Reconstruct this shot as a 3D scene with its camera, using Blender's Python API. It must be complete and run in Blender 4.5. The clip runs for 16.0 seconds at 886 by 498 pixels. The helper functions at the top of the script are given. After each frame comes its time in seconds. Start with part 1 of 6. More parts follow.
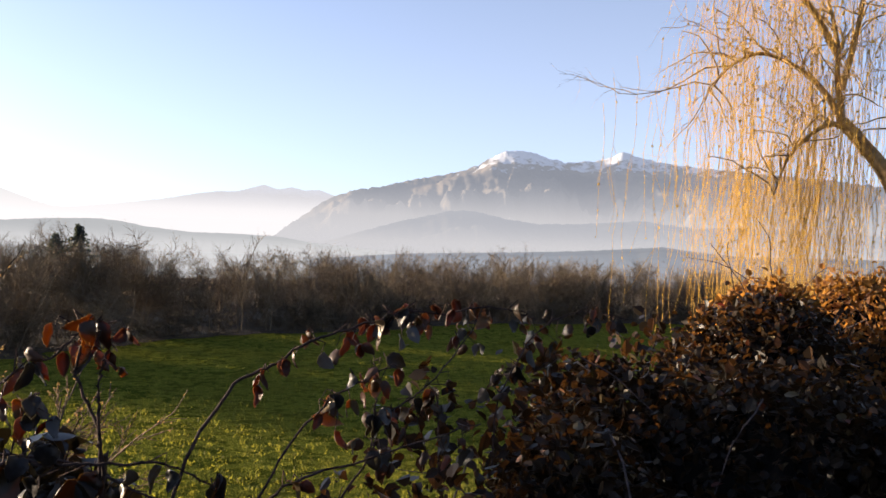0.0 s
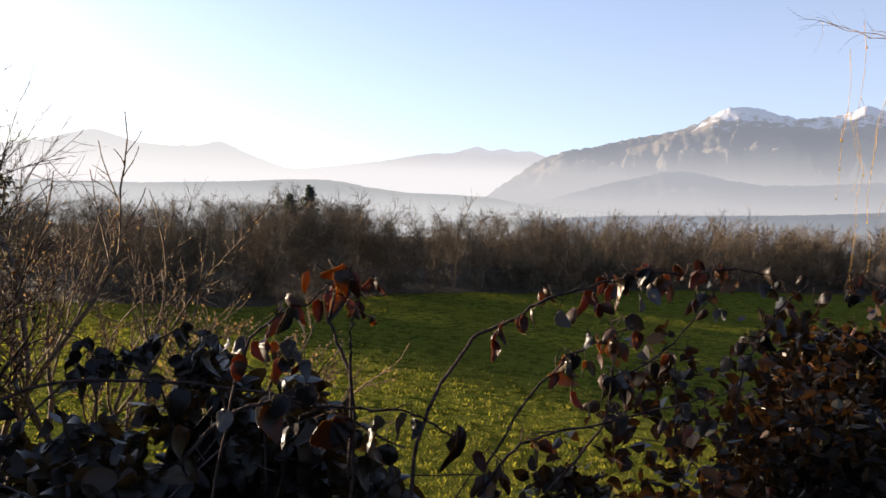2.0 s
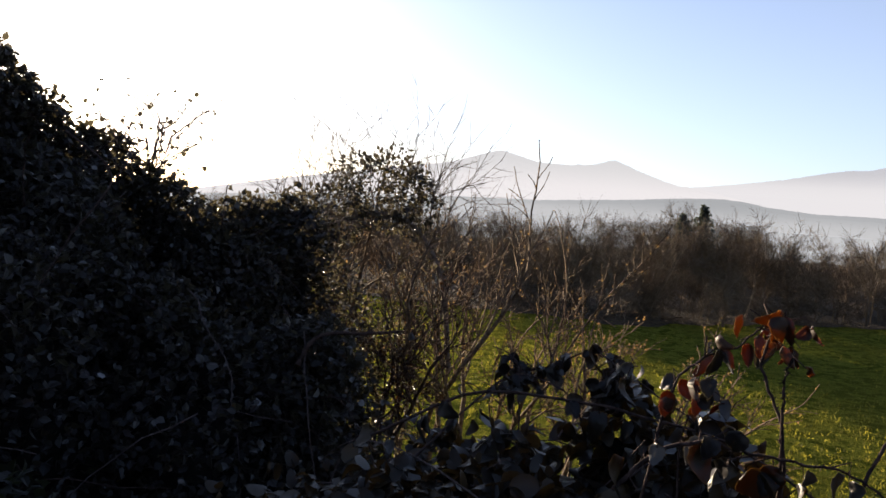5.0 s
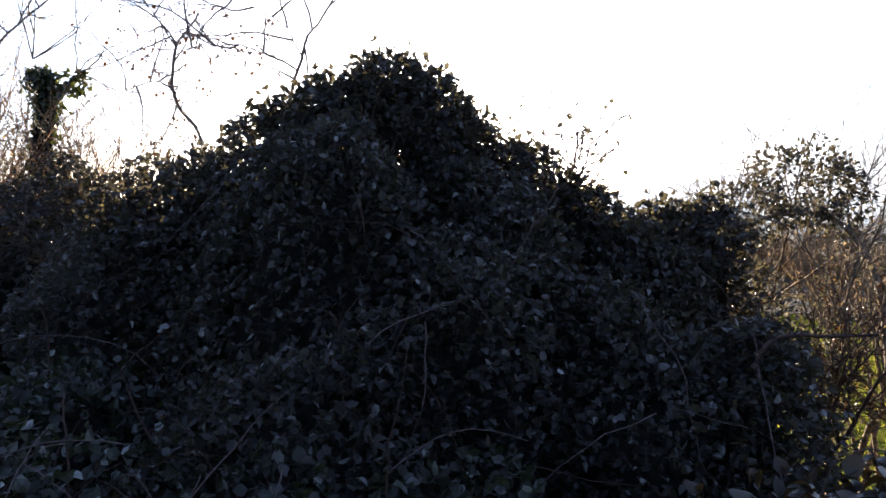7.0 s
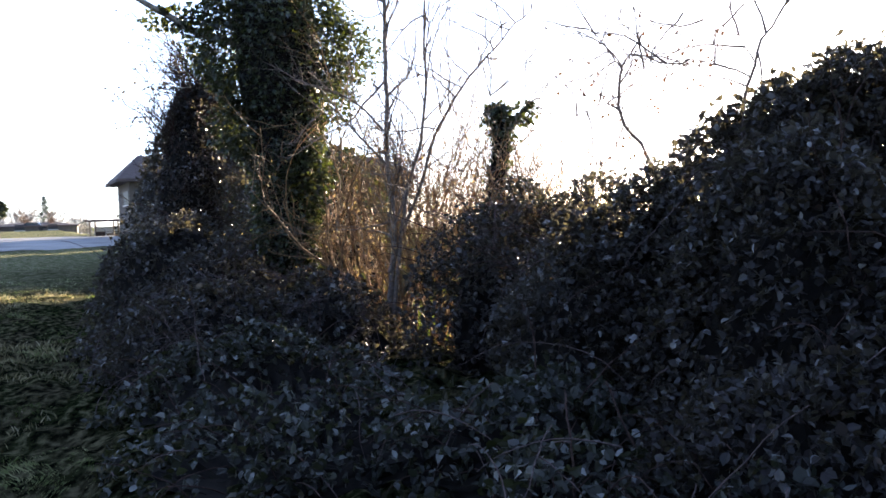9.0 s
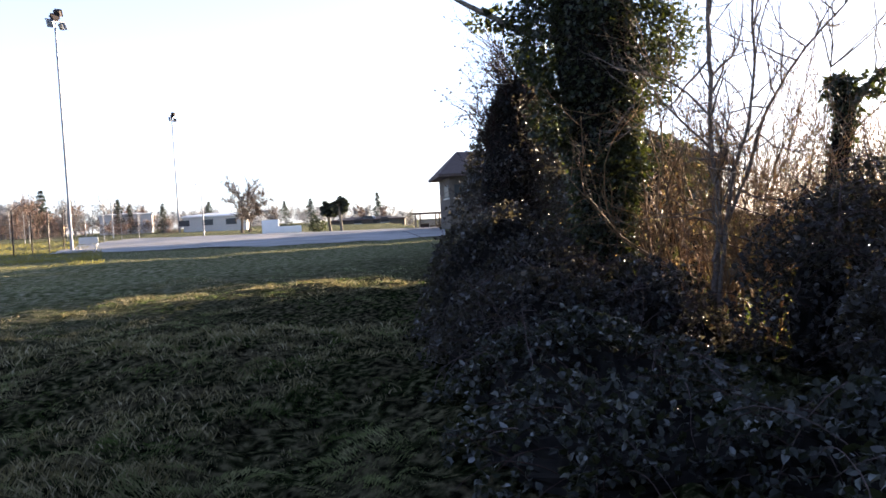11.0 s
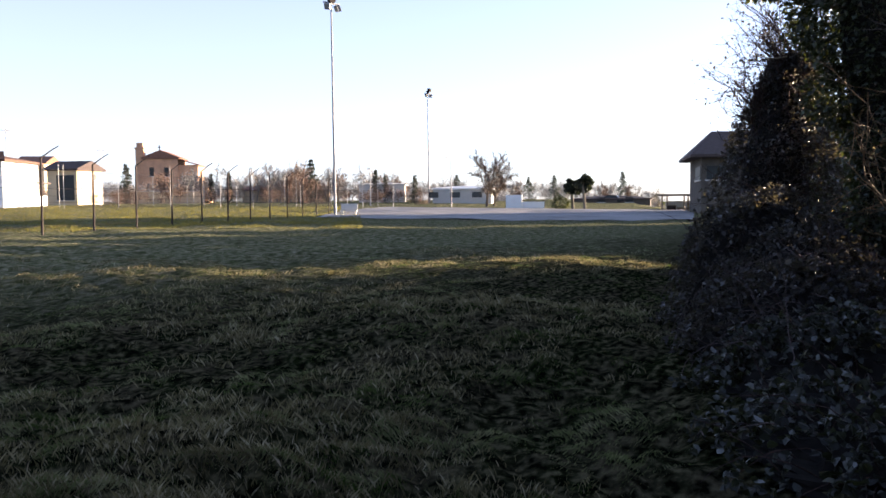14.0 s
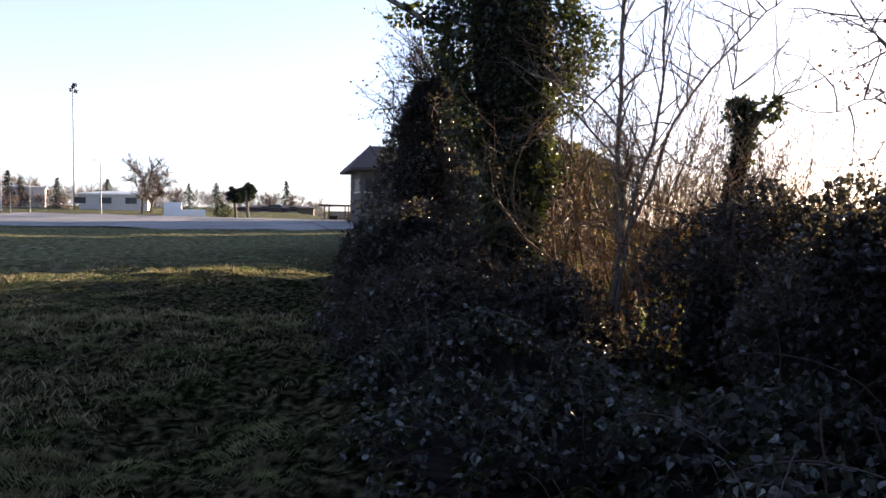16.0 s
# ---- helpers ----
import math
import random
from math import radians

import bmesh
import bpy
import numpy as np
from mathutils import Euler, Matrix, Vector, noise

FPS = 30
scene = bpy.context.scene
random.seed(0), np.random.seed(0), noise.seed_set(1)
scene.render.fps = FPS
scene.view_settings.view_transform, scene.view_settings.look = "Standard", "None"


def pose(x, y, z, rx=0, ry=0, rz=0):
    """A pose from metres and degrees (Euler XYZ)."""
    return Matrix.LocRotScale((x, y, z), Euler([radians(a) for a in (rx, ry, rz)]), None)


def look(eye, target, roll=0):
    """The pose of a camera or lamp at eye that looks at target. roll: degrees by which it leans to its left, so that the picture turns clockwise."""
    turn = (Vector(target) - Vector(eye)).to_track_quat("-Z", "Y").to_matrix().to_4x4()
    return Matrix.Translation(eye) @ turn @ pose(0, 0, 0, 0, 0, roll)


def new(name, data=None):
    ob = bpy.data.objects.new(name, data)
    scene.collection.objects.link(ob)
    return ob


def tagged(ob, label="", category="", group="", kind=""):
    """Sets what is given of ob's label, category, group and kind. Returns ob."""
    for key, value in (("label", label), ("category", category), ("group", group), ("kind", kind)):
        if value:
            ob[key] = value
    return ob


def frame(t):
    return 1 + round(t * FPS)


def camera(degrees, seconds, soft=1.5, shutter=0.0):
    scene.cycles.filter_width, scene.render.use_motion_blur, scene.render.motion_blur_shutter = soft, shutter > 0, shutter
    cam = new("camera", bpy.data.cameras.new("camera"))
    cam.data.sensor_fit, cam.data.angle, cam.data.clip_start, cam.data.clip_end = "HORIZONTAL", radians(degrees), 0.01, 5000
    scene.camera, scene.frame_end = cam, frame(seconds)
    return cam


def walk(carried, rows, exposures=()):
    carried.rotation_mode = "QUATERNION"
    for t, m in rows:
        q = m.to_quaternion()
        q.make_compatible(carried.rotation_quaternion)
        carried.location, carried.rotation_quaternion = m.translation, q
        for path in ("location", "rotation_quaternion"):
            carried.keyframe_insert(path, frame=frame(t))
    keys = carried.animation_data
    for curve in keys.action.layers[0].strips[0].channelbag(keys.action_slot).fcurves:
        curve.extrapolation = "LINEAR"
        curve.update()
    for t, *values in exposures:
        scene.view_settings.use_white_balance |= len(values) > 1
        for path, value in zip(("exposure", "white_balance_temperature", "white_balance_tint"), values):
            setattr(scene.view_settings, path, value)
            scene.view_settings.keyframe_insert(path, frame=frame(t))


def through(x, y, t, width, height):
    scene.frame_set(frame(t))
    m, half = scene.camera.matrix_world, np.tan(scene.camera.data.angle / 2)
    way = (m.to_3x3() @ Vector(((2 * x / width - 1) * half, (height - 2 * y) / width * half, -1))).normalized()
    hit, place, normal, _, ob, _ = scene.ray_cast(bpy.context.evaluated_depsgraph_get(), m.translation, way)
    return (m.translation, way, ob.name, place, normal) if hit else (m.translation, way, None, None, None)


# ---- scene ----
cam = camera(58.0, 16.0, soft=1.6)
PATH = [
    (0, (-0.031, -0.006, 1.493), (-0.052, 1.994, 1.514), 2.5),
    (0.5, (-0.048, 0.009, 1.491), (-0.217, 2.002, 1.502), 2.8),
    (1, (-0.06, 0.024, 1.488), (-0.339, 2.005, 1.467), 3.0),
    (1.5, (-0.074, 0.047, 1.481), (-0.481, 2.003, 1.401), 3.2),
    (2, (-0.097, 0.043, 1.477), (-0.629, 1.968, 1.376), 3.1),
    (2.5, (-0.143, 0.021, 1.476), (-0.735, 1.929, 1.38), 1.9),
    (3, (-0.183, 0.004, 1.471), (-0.848, 1.887, 1.364), 1.5),
    (5.5, (-0.129, -0.089, 1.516), (-1.624, 1.234, 1.396), 4.0),
    (6, (-0.259, -0.184, 1.479), (-1.857, 1.013, 1.361), 2.8),
    (6.5, (-0.326, -0.273, 1.45), (-2.055, 0.727, 1.342), 1.6),
    (7, (-0.385, -0.332, 1.429), (-2.237, 0.414, 1.304), 1.0),
    (7.5, (-0.396, -0.385, 1.44), (-2.311, 0.187, 1.354), 1.4),
    (8, (-0.383, -0.46, 1.439), (-2.358, -0.153, 1.356), 0.6),
    (8.5, (-0.364, -0.537, 1.445), (-2.361, -0.475, 1.367), -0.0),
    (9, (-0.334, -0.609, 1.449), (-2.318, -0.846, 1.359), -1.8),
    (9.5, (-0.304, -0.655, 1.464), (-2.251, -1.104, 1.383), -3.3),
    (12, (-0.261, -0.737, 1.426), (-1.788, -2.025, 1.325), -1.8),
    (12.5, (-0.192, -0.758, 1.424), (-1.574, -2.2, 1.322), -1.6),
    (13, (-0.144, -0.749, 1.423), (-1.42, -2.284, 1.306), -1.1),
    (13.25, (-0.157, -0.748, 1.42), (-1.4145, -2.298, 1.297), -1.0),
    (13.5, (-0.167, -0.746, 1.418), (-1.44, -2.283, 1.288), -0.9),
    (14, (-0.199, -0.745, 1.427), (-1.591, -2.176, 1.304), -0.4),
    (14.5, (-0.235, -0.772, 1.44), (-1.747, -2.076, 1.324), -0.35),
    (15, (-0.255, -0.77, 1.454), (-1.881, -1.93, 1.347), 0.0),
    (15.5, (-0.303, -0.748, 1.454), (-2.057, -1.705, 1.355), 0.3),
    (16, (-0.324, -0.714, 1.44), (-2.175, -1.464, 1.342), 0.7),
]
EXPOSURES = [(t, e, 6750 if t < 5 else 6250 if 6 < t < 10 else 6600, 15 if t < 10 else 20) for t, e in ((0, 2.1), (3, 1.97), (4.2, 1.9), (5.5, 1.8), (6.2, 2.2), (7.2, 3.1), (8, 3.4), (9.5, 3.45), (12, 2.55), (16, 2.5))]
walk(cam, [(t, look(eye, target, roll)) for t, eye, target, roll in PATH], EXPOSURES)

# ---- light ----
SUN_AZ, SUN_EL = 70.5, 5.5          # degrees left of +y, degrees up
world = bpy.data.worlds.new("sky")
scene.world = world
world.use_nodes = True
wn = world.node_tree
sky = wn.nodes.new("ShaderNodeTexSky")
sky.sky_type, sky.sun_disc = "NISHITA", False
sky.sun_elevation, sky.sun_rotation = radians(SUN_EL), radians(-SUN_AZ)
sky.altitude, sky.air_density, sky.dust_density, sky.ozone_density = 300, 0.6, 1.0, 2.5
veil = wn.nodes.new("ShaderNodeMix")      # thin winter haze over the whole sky
veil.data_type = "RGBA"
veil.inputs[7].default_value = (2.9, 3.0, 3.2, 1)
where = wn.nodes.new("ShaderNodeTexCoord")
split = wn.nodes.new("ShaderNodeSeparateXYZ")
fade = wn.nodes.new("ShaderNodeMapRange")      # thickest at the horizon
fade.inputs[1].default_value, fade.inputs[2].default_value = 0.0, 0.5
fade.inputs[3].default_value, fade.inputs[4].default_value = 0.52, 0.11
wn.links.new(where.outputs["Generated"], split.inputs[0])
wn.links.new(split.outputs[2], fade.inputs[0])
wn.links.new(fade.outputs[0], veil.inputs[0])
wn.links.new(sky.outputs[0], veil.inputs[6])
wn.links.new(veil.outputs[2], wn.nodes["Background"].inputs[0])
wn.nodes["Background"].inputs[1].default_value = 0.092

lamp = bpy.data.lights.new("sun", "SUN")
lamp.energy, lamp.angle, lamp.color = 5.0, radians(0.6), (1.0, 0.83, 0.60)
sun = new("sun", lamp)
az, el = radians(SUN_AZ), radians(SUN_EL)
sun.matrix_world = look((-60 * math.sin(az), 60 * math.cos(az), 40), (-60 * math.sin(az) + math.sin(az) * math.cos(el), 60 * math.cos(az) - math.cos(az) * math.cos(el), 40 - math.sin(el)))


# ---- materials ----
class Mat:
    """A small builder of node materials."""

    def __init__(self, name, rough=0.8, spec=0.3):
        self.m = bpy.data.materials.new(name)
        self.m.use_nodes = True
        self.t = self.m.node_tree
        self.b = self.t.nodes["Principled BSDF"]
        self.b.inputs["Roughness"].default_value = rough
        self.b.inputs["Specular IOR Level"].default_value = spec

    def node(self, kind, **sets):
        n = self.t.nodes.new(kind)
        for k, v in sets.items():
            n.inputs[k].default_value = v
        return n

    def link(self, a, b):
        self.t.links.new(a, b)

    def noise(self, scale, detail=3.0, vector=None):
        n = self.node("ShaderNodeTexNoise", Scale=scale, Detail=detail)
        if vector is None:
            vector = self.t.nodes.new("ShaderNodeNewGeometry").outputs["Position"]
        self.link(vector, n.inputs["Vector"])
        return n.outputs["Fac"]

    def ramp(self, fac, stops):
        r = self.t.nodes.new("ShaderNodeValToRGB")
        e = r.color_ramp.elements
        while len(e) < len(stops):
            e.new(0.5)
        for i, (p, c) in enumerate(stops):
            e[i].position, e[i].color = p, (*c, 1)
        self.link(fac, r.inputs[0])
        return r.outputs[0]

    def mix(self, fac, a, b, mode="MIX"):
        n = self.t.nodes.new("ShaderNodeMix")
        n.data_type, n.blend_type = "RGBA", mode
        for sock, v in ((n.inputs[0], fac), (n.inputs[6], a), (n.inputs[7], b)):
            if hasattr(v, "is_output"):
                self.link(v, sock)
            else:
                sock.default_value = v if isinstance(v, float) else (*v, 1)
        return n.outputs[2]

    def color(self, out):
        self.link(out, self.b.inputs["Base Color"])

    def bump(self, fac, strength, distance):
        n = self.node("ShaderNodeBump", Strength=strength, Distance=distance)
        self.link(fac, n.inputs["Height"])
        self.link(n.outputs[0], self.b.inputs["Normal"])

    def island(self):
        return self.t.nodes.new("ShaderNodeNewGeometry").outputs["Random Per Island"]

    def translucent(self, color, amount):
        """Mixes in light that comes through the leaf."""
        t = self.t.nodes.new("ShaderNodeBsdfTranslucent")
        self.link(color, t.inputs[0])
        x = self.node("ShaderNodeMixShader", Fac=amount)
        self.link(self.b.outputs[0], x.inputs[1])
        self.link(t.outputs[0], x.inputs[2])
        self.link(x.outputs[0], self.t.nodes["Material Output"].inputs[0])


def plain(name, color, rough=0.8, spread=0.25, scale=6.0, metal=0.0, bump=0.0):
    m = Mat(name, rough)
    m.b.inputs["Metallic"].default_value = metal
    dark, pale = [c * (1 - spread) for c in color], [min(1, c * (1 + spread)) for c in color]
    n = m.noise(scale, 5)
    m.color(m.mix(m.noise(scale * 7, 3), m.ramp(n, [(0.3, dark), (0.7, pale)]), color))
    if bump:
        m.bump(m.noise(scale * 8, 4), bump, 0.02)
    return m.m


def leafy(name, stops, through, amount=0.35, rough=0.45, spec=0.4):
    m = Mat(name, rough, spec)
    c = m.ramp(m.island(), stops)
    c = m.mix(1.0, c, m.ramp(m.noise(2.6, 4), [(0.38, (0.35, 0.35, 0.35)), (0.5, (0.85, 0.85, 0.85)), (0.62, (1.0, 1.0, 1.0))]), "MULTIPLY")
    c = m.mix(m.noise(45, 3), c, m.mix(0.5, c, (0.02, 0.015, 0.01)))
    m.color(c)
    m.translucent(m.mix(0.65, c, through), amount)
    return m.m


def turf(name, dark, green, straw, through, amount):
    """Grass blades coloured by tuft noise, its dark end carrying the hollows' shade."""
    m = Mat(name, 0.8, 0.05)
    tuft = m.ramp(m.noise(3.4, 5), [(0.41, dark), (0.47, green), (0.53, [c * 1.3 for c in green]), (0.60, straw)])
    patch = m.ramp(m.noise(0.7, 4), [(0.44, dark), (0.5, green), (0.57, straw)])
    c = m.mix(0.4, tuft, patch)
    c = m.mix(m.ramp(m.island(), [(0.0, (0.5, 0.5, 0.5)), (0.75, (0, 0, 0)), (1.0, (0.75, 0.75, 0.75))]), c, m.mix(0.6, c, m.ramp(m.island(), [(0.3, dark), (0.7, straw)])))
    m.color(c)
    m.translucent(m.mix(0.5, c, through), amount)
    return m.m


def bark(name, dark, pale, scale=20):
    m = Mat(name, 0.9, 0.1)
    n = m.noise(scale, 6)
    m.color(m.ramp(n, [(0.3, dark), (0.7, pale)]))
    m.bump(n, 0.6, 0.01)
    return m.m


MAT = dict(
    # near-black tones of bramble, hedge, thicket and bigleaf carry the foliage's shade
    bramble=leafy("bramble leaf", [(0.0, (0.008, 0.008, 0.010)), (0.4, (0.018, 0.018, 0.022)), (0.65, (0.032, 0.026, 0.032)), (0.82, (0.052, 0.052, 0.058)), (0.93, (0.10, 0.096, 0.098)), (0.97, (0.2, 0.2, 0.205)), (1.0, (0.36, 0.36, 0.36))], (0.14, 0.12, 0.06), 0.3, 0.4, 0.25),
    autumn=leafy("autumn bramble leaf", [(0.0, (0.022, 0.022, 0.012)), (0.4, (0.05, 0.028, 0.016)), (0.7, (0.085, 0.04, 0.016)), (0.93, (0.15, 0.10, 0.04)), (0.97, (0.24, 0.19, 0.12)), (1.0, (0.20, 0.015, 0.012))], (0.45, 0.18, 0.03), 0.38, 0.45, 0.35),
    hedge=leafy("shade-darkened hedge leaf", [(0.0, (0.005, 0.004, 0.004)), (0.55, (0.011, 0.008, 0.006)), (0.84, (0.026, 0.015, 0.008)), (0.94, (0.065, 0.042, 0.02)), (0.98, (0.18, 0.14, 0.07)), (1.0, (0.17, 0.012, 0.01))], (0.22, 0.09, 0.02), 0.15, 0.4, 0.13),
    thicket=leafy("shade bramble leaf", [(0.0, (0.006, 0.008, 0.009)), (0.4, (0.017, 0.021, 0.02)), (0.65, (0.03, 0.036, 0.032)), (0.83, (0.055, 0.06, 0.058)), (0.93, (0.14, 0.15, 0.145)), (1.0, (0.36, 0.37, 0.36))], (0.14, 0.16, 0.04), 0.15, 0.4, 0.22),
    bigleaf=leafy("large shade-darkened bramble leaf", [(0.0, (0.006, 0.007, 0.007)), (0.5, (0.014, 0.015, 0.016)), (0.8, (0.028, 0.024, 0.024)), (0.95, (0.05, 0.035, 0.02)), (1.0, (0.10, 0.09, 0.08))], (0.26, 0.12, 0.02), 0.2, 0.4, 0.3),
    russet=leafy("russet leaf", [(0.0, (0.05, 0.022, 0.01)), (0.4, (0.12, 0.05, 0.016)), (0.8, (0.24, 0.11, 0.03)), (1.0, (0.34, 0.2, 0.08))], (0.55, 0.24, 0.04), 0.4, 0.6, 0.15),
    red=leafy("red leaf", [(0.0, (0.03, 0.014, 0.011)), (0.4, (0.06, 0.026, 0.018)), (0.7, (0.15, 0.10, 0.07)), (0.9, (0.12, 0.025, 0.015)), (1.0, (0.03, 0.025, 0.015))], (0.36, 0.12, 0.04), 0.32, 0.5, 0.25),
    ivy=leafy("ivy leaf", [(0.0, (0.010, 0.017, 0.010)), (0.6, (0.020, 0.032, 0.016)), (0.9, (0.035, 0.05, 0.022)), (1.0, (0.08, 0.08, 0.04))], (0.16, 0.19, 0.02), 0.18, 0.38, 0.35),
    dry=leafy("dry leaf", [(0.0, (0.10, 0.07, 0.04)), (0.5, (0.17, 0.12, 0.07)), (1.0, (0.25, 0.19, 0.11))], (0.5, 0.3, 0.1), 0.4, 0.8, 0.2),
    cane=bark("bramble cane", (0.018, 0.012, 0.012), (0.075, 0.048, 0.04), 60),
    palecane=bark("pale trailing cane", (0.04, 0.03, 0.03), (0.12, 0.09, 0.085), 50),
    palebark=bark("pale shrub twig", (0.035, 0.025, 0.018), (0.19, 0.135, 0.088), 30),
    twig=bark("grey twig", (0.07, 0.055, 0.045), (0.19, 0.15, 0.12), 30),
    bark=bark("grey bark", (0.08, 0.07, 0.055), (0.26, 0.22, 0.17), 18),
    gold=bark("golden willow shoot", (0.25, 0.14, 0.03), (0.42, 0.25, 0.055), 12),
    willow=bark("willow bark", (0.16, 0.10, 0.05), (0.38, 0.25, 0.12), 12),
    # near-black stand-in for the shade inside heaps and ivy
    shade_core=bark("near-black shade core", (0.004, 0.004, 0.004), (0.016, 0.013, 0.011), 14),
)


# ---- shapes ----
rng = np.random.default_rng(7)


def mesh_of(name, v, f, mats, round_=False):
    """A mesh from vertex and triangle arrays."""
    v, f = np.asarray(v, np.float32).reshape(-1, 3), np.asarray(f, np.int32).reshape(-1, 3)
    me = bpy.data.meshes.new(name)
    me.vertices.add(len(v))
    me.vertices.foreach_set("co", v.ravel())
    me.loops.add(f.size)
    me.loops.foreach_set("vertex_index", f.ravel())
    me.polygons.add(len(f))
    me.polygons.foreach_set("loop_start", np.arange(0, f.size, 3, dtype=np.int32))
    me.polygons.foreach_set("loop_total", np.full(len(f), 3, np.int32))
    me.polygons.foreach_set("use_smooth", np.full(len(f), round_, bool))
    me.update()
    me.validate()
    for m in mats if isinstance(mats, (list, tuple)) else [mats]:
        me.materials.append(m)
    return me


def smooth(me):
    me.polygons.foreach_set("use_smooth", np.ones(len(me.polygons), bool))
    return me


class Pile:
    """Gathers pieces of triangles into one mesh."""

    def __init__(self):
        self.v, self.f, self.n, self.round = [], [], 0, False

    def add(self, v, f):
        v = np.asarray(v, float).reshape(-1, 3)
        self.v.append(v)
        self.f.append(np.asarray(f, int).reshape(-1, 3) + self.n)
        self.n += len(v)
        return self

    def mesh(self, name, mats):
        return mesh_of(name, np.concatenate(self.v), np.concatenate(self.f), mats, self.round)

    def tube(self, pts, rad, sides=5):
        self.round = True
        pts = np.asarray(pts, float)
        rad = np.broadcast_to(np.asarray(rad, float), (len(pts),))
        d = np.gradient(pts, axis=0)
        d /= np.linalg.norm(d, axis=1, keepdims=True) + 1e-9
        ref = np.where(np.abs(d[:, 2:3]) < 0.9, [[0, 0, 1.0]], [[1.0, 0, 0]])
        a = np.cross(d, ref)
        a /= np.linalg.norm(a, axis=1, keepdims=True) + 1e-9
        b = np.cross(d, a)
        w = np.arange(sides) * 2 * np.pi / sides
        ring = pts[:, None] + rad[:, None, None] * (np.cos(w)[None, :, None] * a[:, None] + np.sin(w)[None, :, None] * b[:, None])
        i, j = np.meshgrid(np.arange(len(pts) - 1), np.arange(sides), indexing="ij")
        k = (j + 1) % sides
        p, q, r, s = i * sides + j, i * sides + k, (i + 1) * sides + k, (i + 1) * sides + j
        return self.add(ring, np.concatenate([np.stack([p, q, r], -1).reshape(-1, 3), np.stack([p, r, s], -1).reshape(-1, 3)]))

    def box(self, lo, hi, m=None):
        self.round = False
        x, y, z = zip(lo, hi)
        v = np.array([[x[i], y[j], z[k]] for i in (0, 1) for j in (0, 1) for k in (0, 1)], float)
        if m is not None:
            v = np.array([m @ Vector(p) for p in v])
        f = [(0, 1, 3), (0, 3, 2), (4, 6, 7), (4, 7, 5), (0, 4, 5), (0, 5, 1), (2, 3, 7), (2, 7, 6), (0, 2, 6), (0, 6, 4), (1, 5, 7), (1, 7, 3)]
        return self.add(v, f)


LEAF_V = np.array([(0, 0, 0), (0.36, 0.30, 0.10), (0.30, 0.68, 0.07), (0, 1, -0.12), (-0.30, 0.68, 0.07), (-0.36, 0.30, 0.10), (0, 0.5, -0.02)])
LEAF_F = np.array([(0, 1, 6), (1, 2, 6), (2, 3, 6), (3, 4, 6), (4, 5, 6), (5, 0, 6)])
IVY_V = np.array([(0, 0, 0), (0.45, -0.05, 0.05), (0.35, 0.35, 0.0), (0, 1, -0.1), (-0.35, 0.35, 0.0), (-0.45, -0.05, 0.05)])
IVY_F = np.array([(0, 1, 2), (0, 2, 3), (0, 3, 4), (0, 4, 5)])
MASS_V = np.array([(0, 0, 0), (0.30, 0.22, 0.09), (0.33, 0.60, 0.08), (0, 1, -0.10), (-0.33, 0.60, 0.08), (-0.30, 0.22, 0.09)])
MASS_F = np.array([(0, 1, 2), (0, 2, 3), (0, 3, 4), (0, 4, 5)])
BIG_T, BIG_C = np.meshgrid([0.0, 0.12, 0.35, 0.62, 0.86, 1.0], [-1.0, 0.0, 1.0], indexing="ij")
BIG_W = np.array([0.03, 0.24, 0.36, 0.33, 0.19, 0.0])[:, None] * BIG_C
BIG_V = np.stack([BIG_W, BIG_T - 0.05 * np.abs(BIG_C), 0.35 * np.abs(BIG_W) - 0.45 * (BIG_T - 0.25) ** 2], -1).reshape(-1, 3)
BIG_F = np.array([(k, k + 1, k + 4) for i in range(5) for k in (3 * i, 3 * i + 1)] + [(k, k + 4, k + 3) for i in range(5) for k in (3 * i, 3 * i + 1)])
BLADE_V = np.array([(-0.5, 0, 0), (0.5, 0, 0), (0.35, 0.12, 0.55), (0, 0.45, 1.0)])
BLADE_F = np.array([(0, 1, 2), (0, 2, 3)])


def leaves(pile, pos, tip, size, shape="leaf", flip=0.6):
    """Leaves at pos that point along tip, with their faces turned up or about."""
    pos, tip = np.asarray(pos, float), np.asarray(tip, float)
    n = len(pos)
    y = tip / (np.linalg.norm(tip, axis=1, keepdims=True) + 1e-9)
    up = np.array([0, 0, 1.0]) + rng.normal(0, flip, (n, 3))
    x = np.cross(y, up)
    x /= np.linalg.norm(x, axis=1, keepdims=True) + 1e-9
    z = np.cross(x, y)
    tv, tf = (LEAF_V, LEAF_F) if shape == "leaf" else (BIG_V, BIG_F) if shape == "big" else (MASS_V, MASS_F) if shape == "mass" else (IVY_V, IVY_F) if shape == "ivy" else (BLADE_V, BLADE_F)
    s = np.broadcast_to(np.asarray(size, float), (n,))[:, None, None]
    wide = rng.uniform(0.75, 1.25, n)[:, None, None]
    curl = rng.uniform(-1.0, 2.5, n)[:, None, None]
    pile.round |= shape == "big"
    v = pos[:, None] + s * (tv[None, :, 0:1] * wide * x[:, None] + tv[None, :, 1:2] * y[:, None] + tv[None, :, 2:3] * curl * z[:, None])
    f = tf[None] + (np.arange(n) * len(tv))[:, None, None]
    return pile.add(v, f)


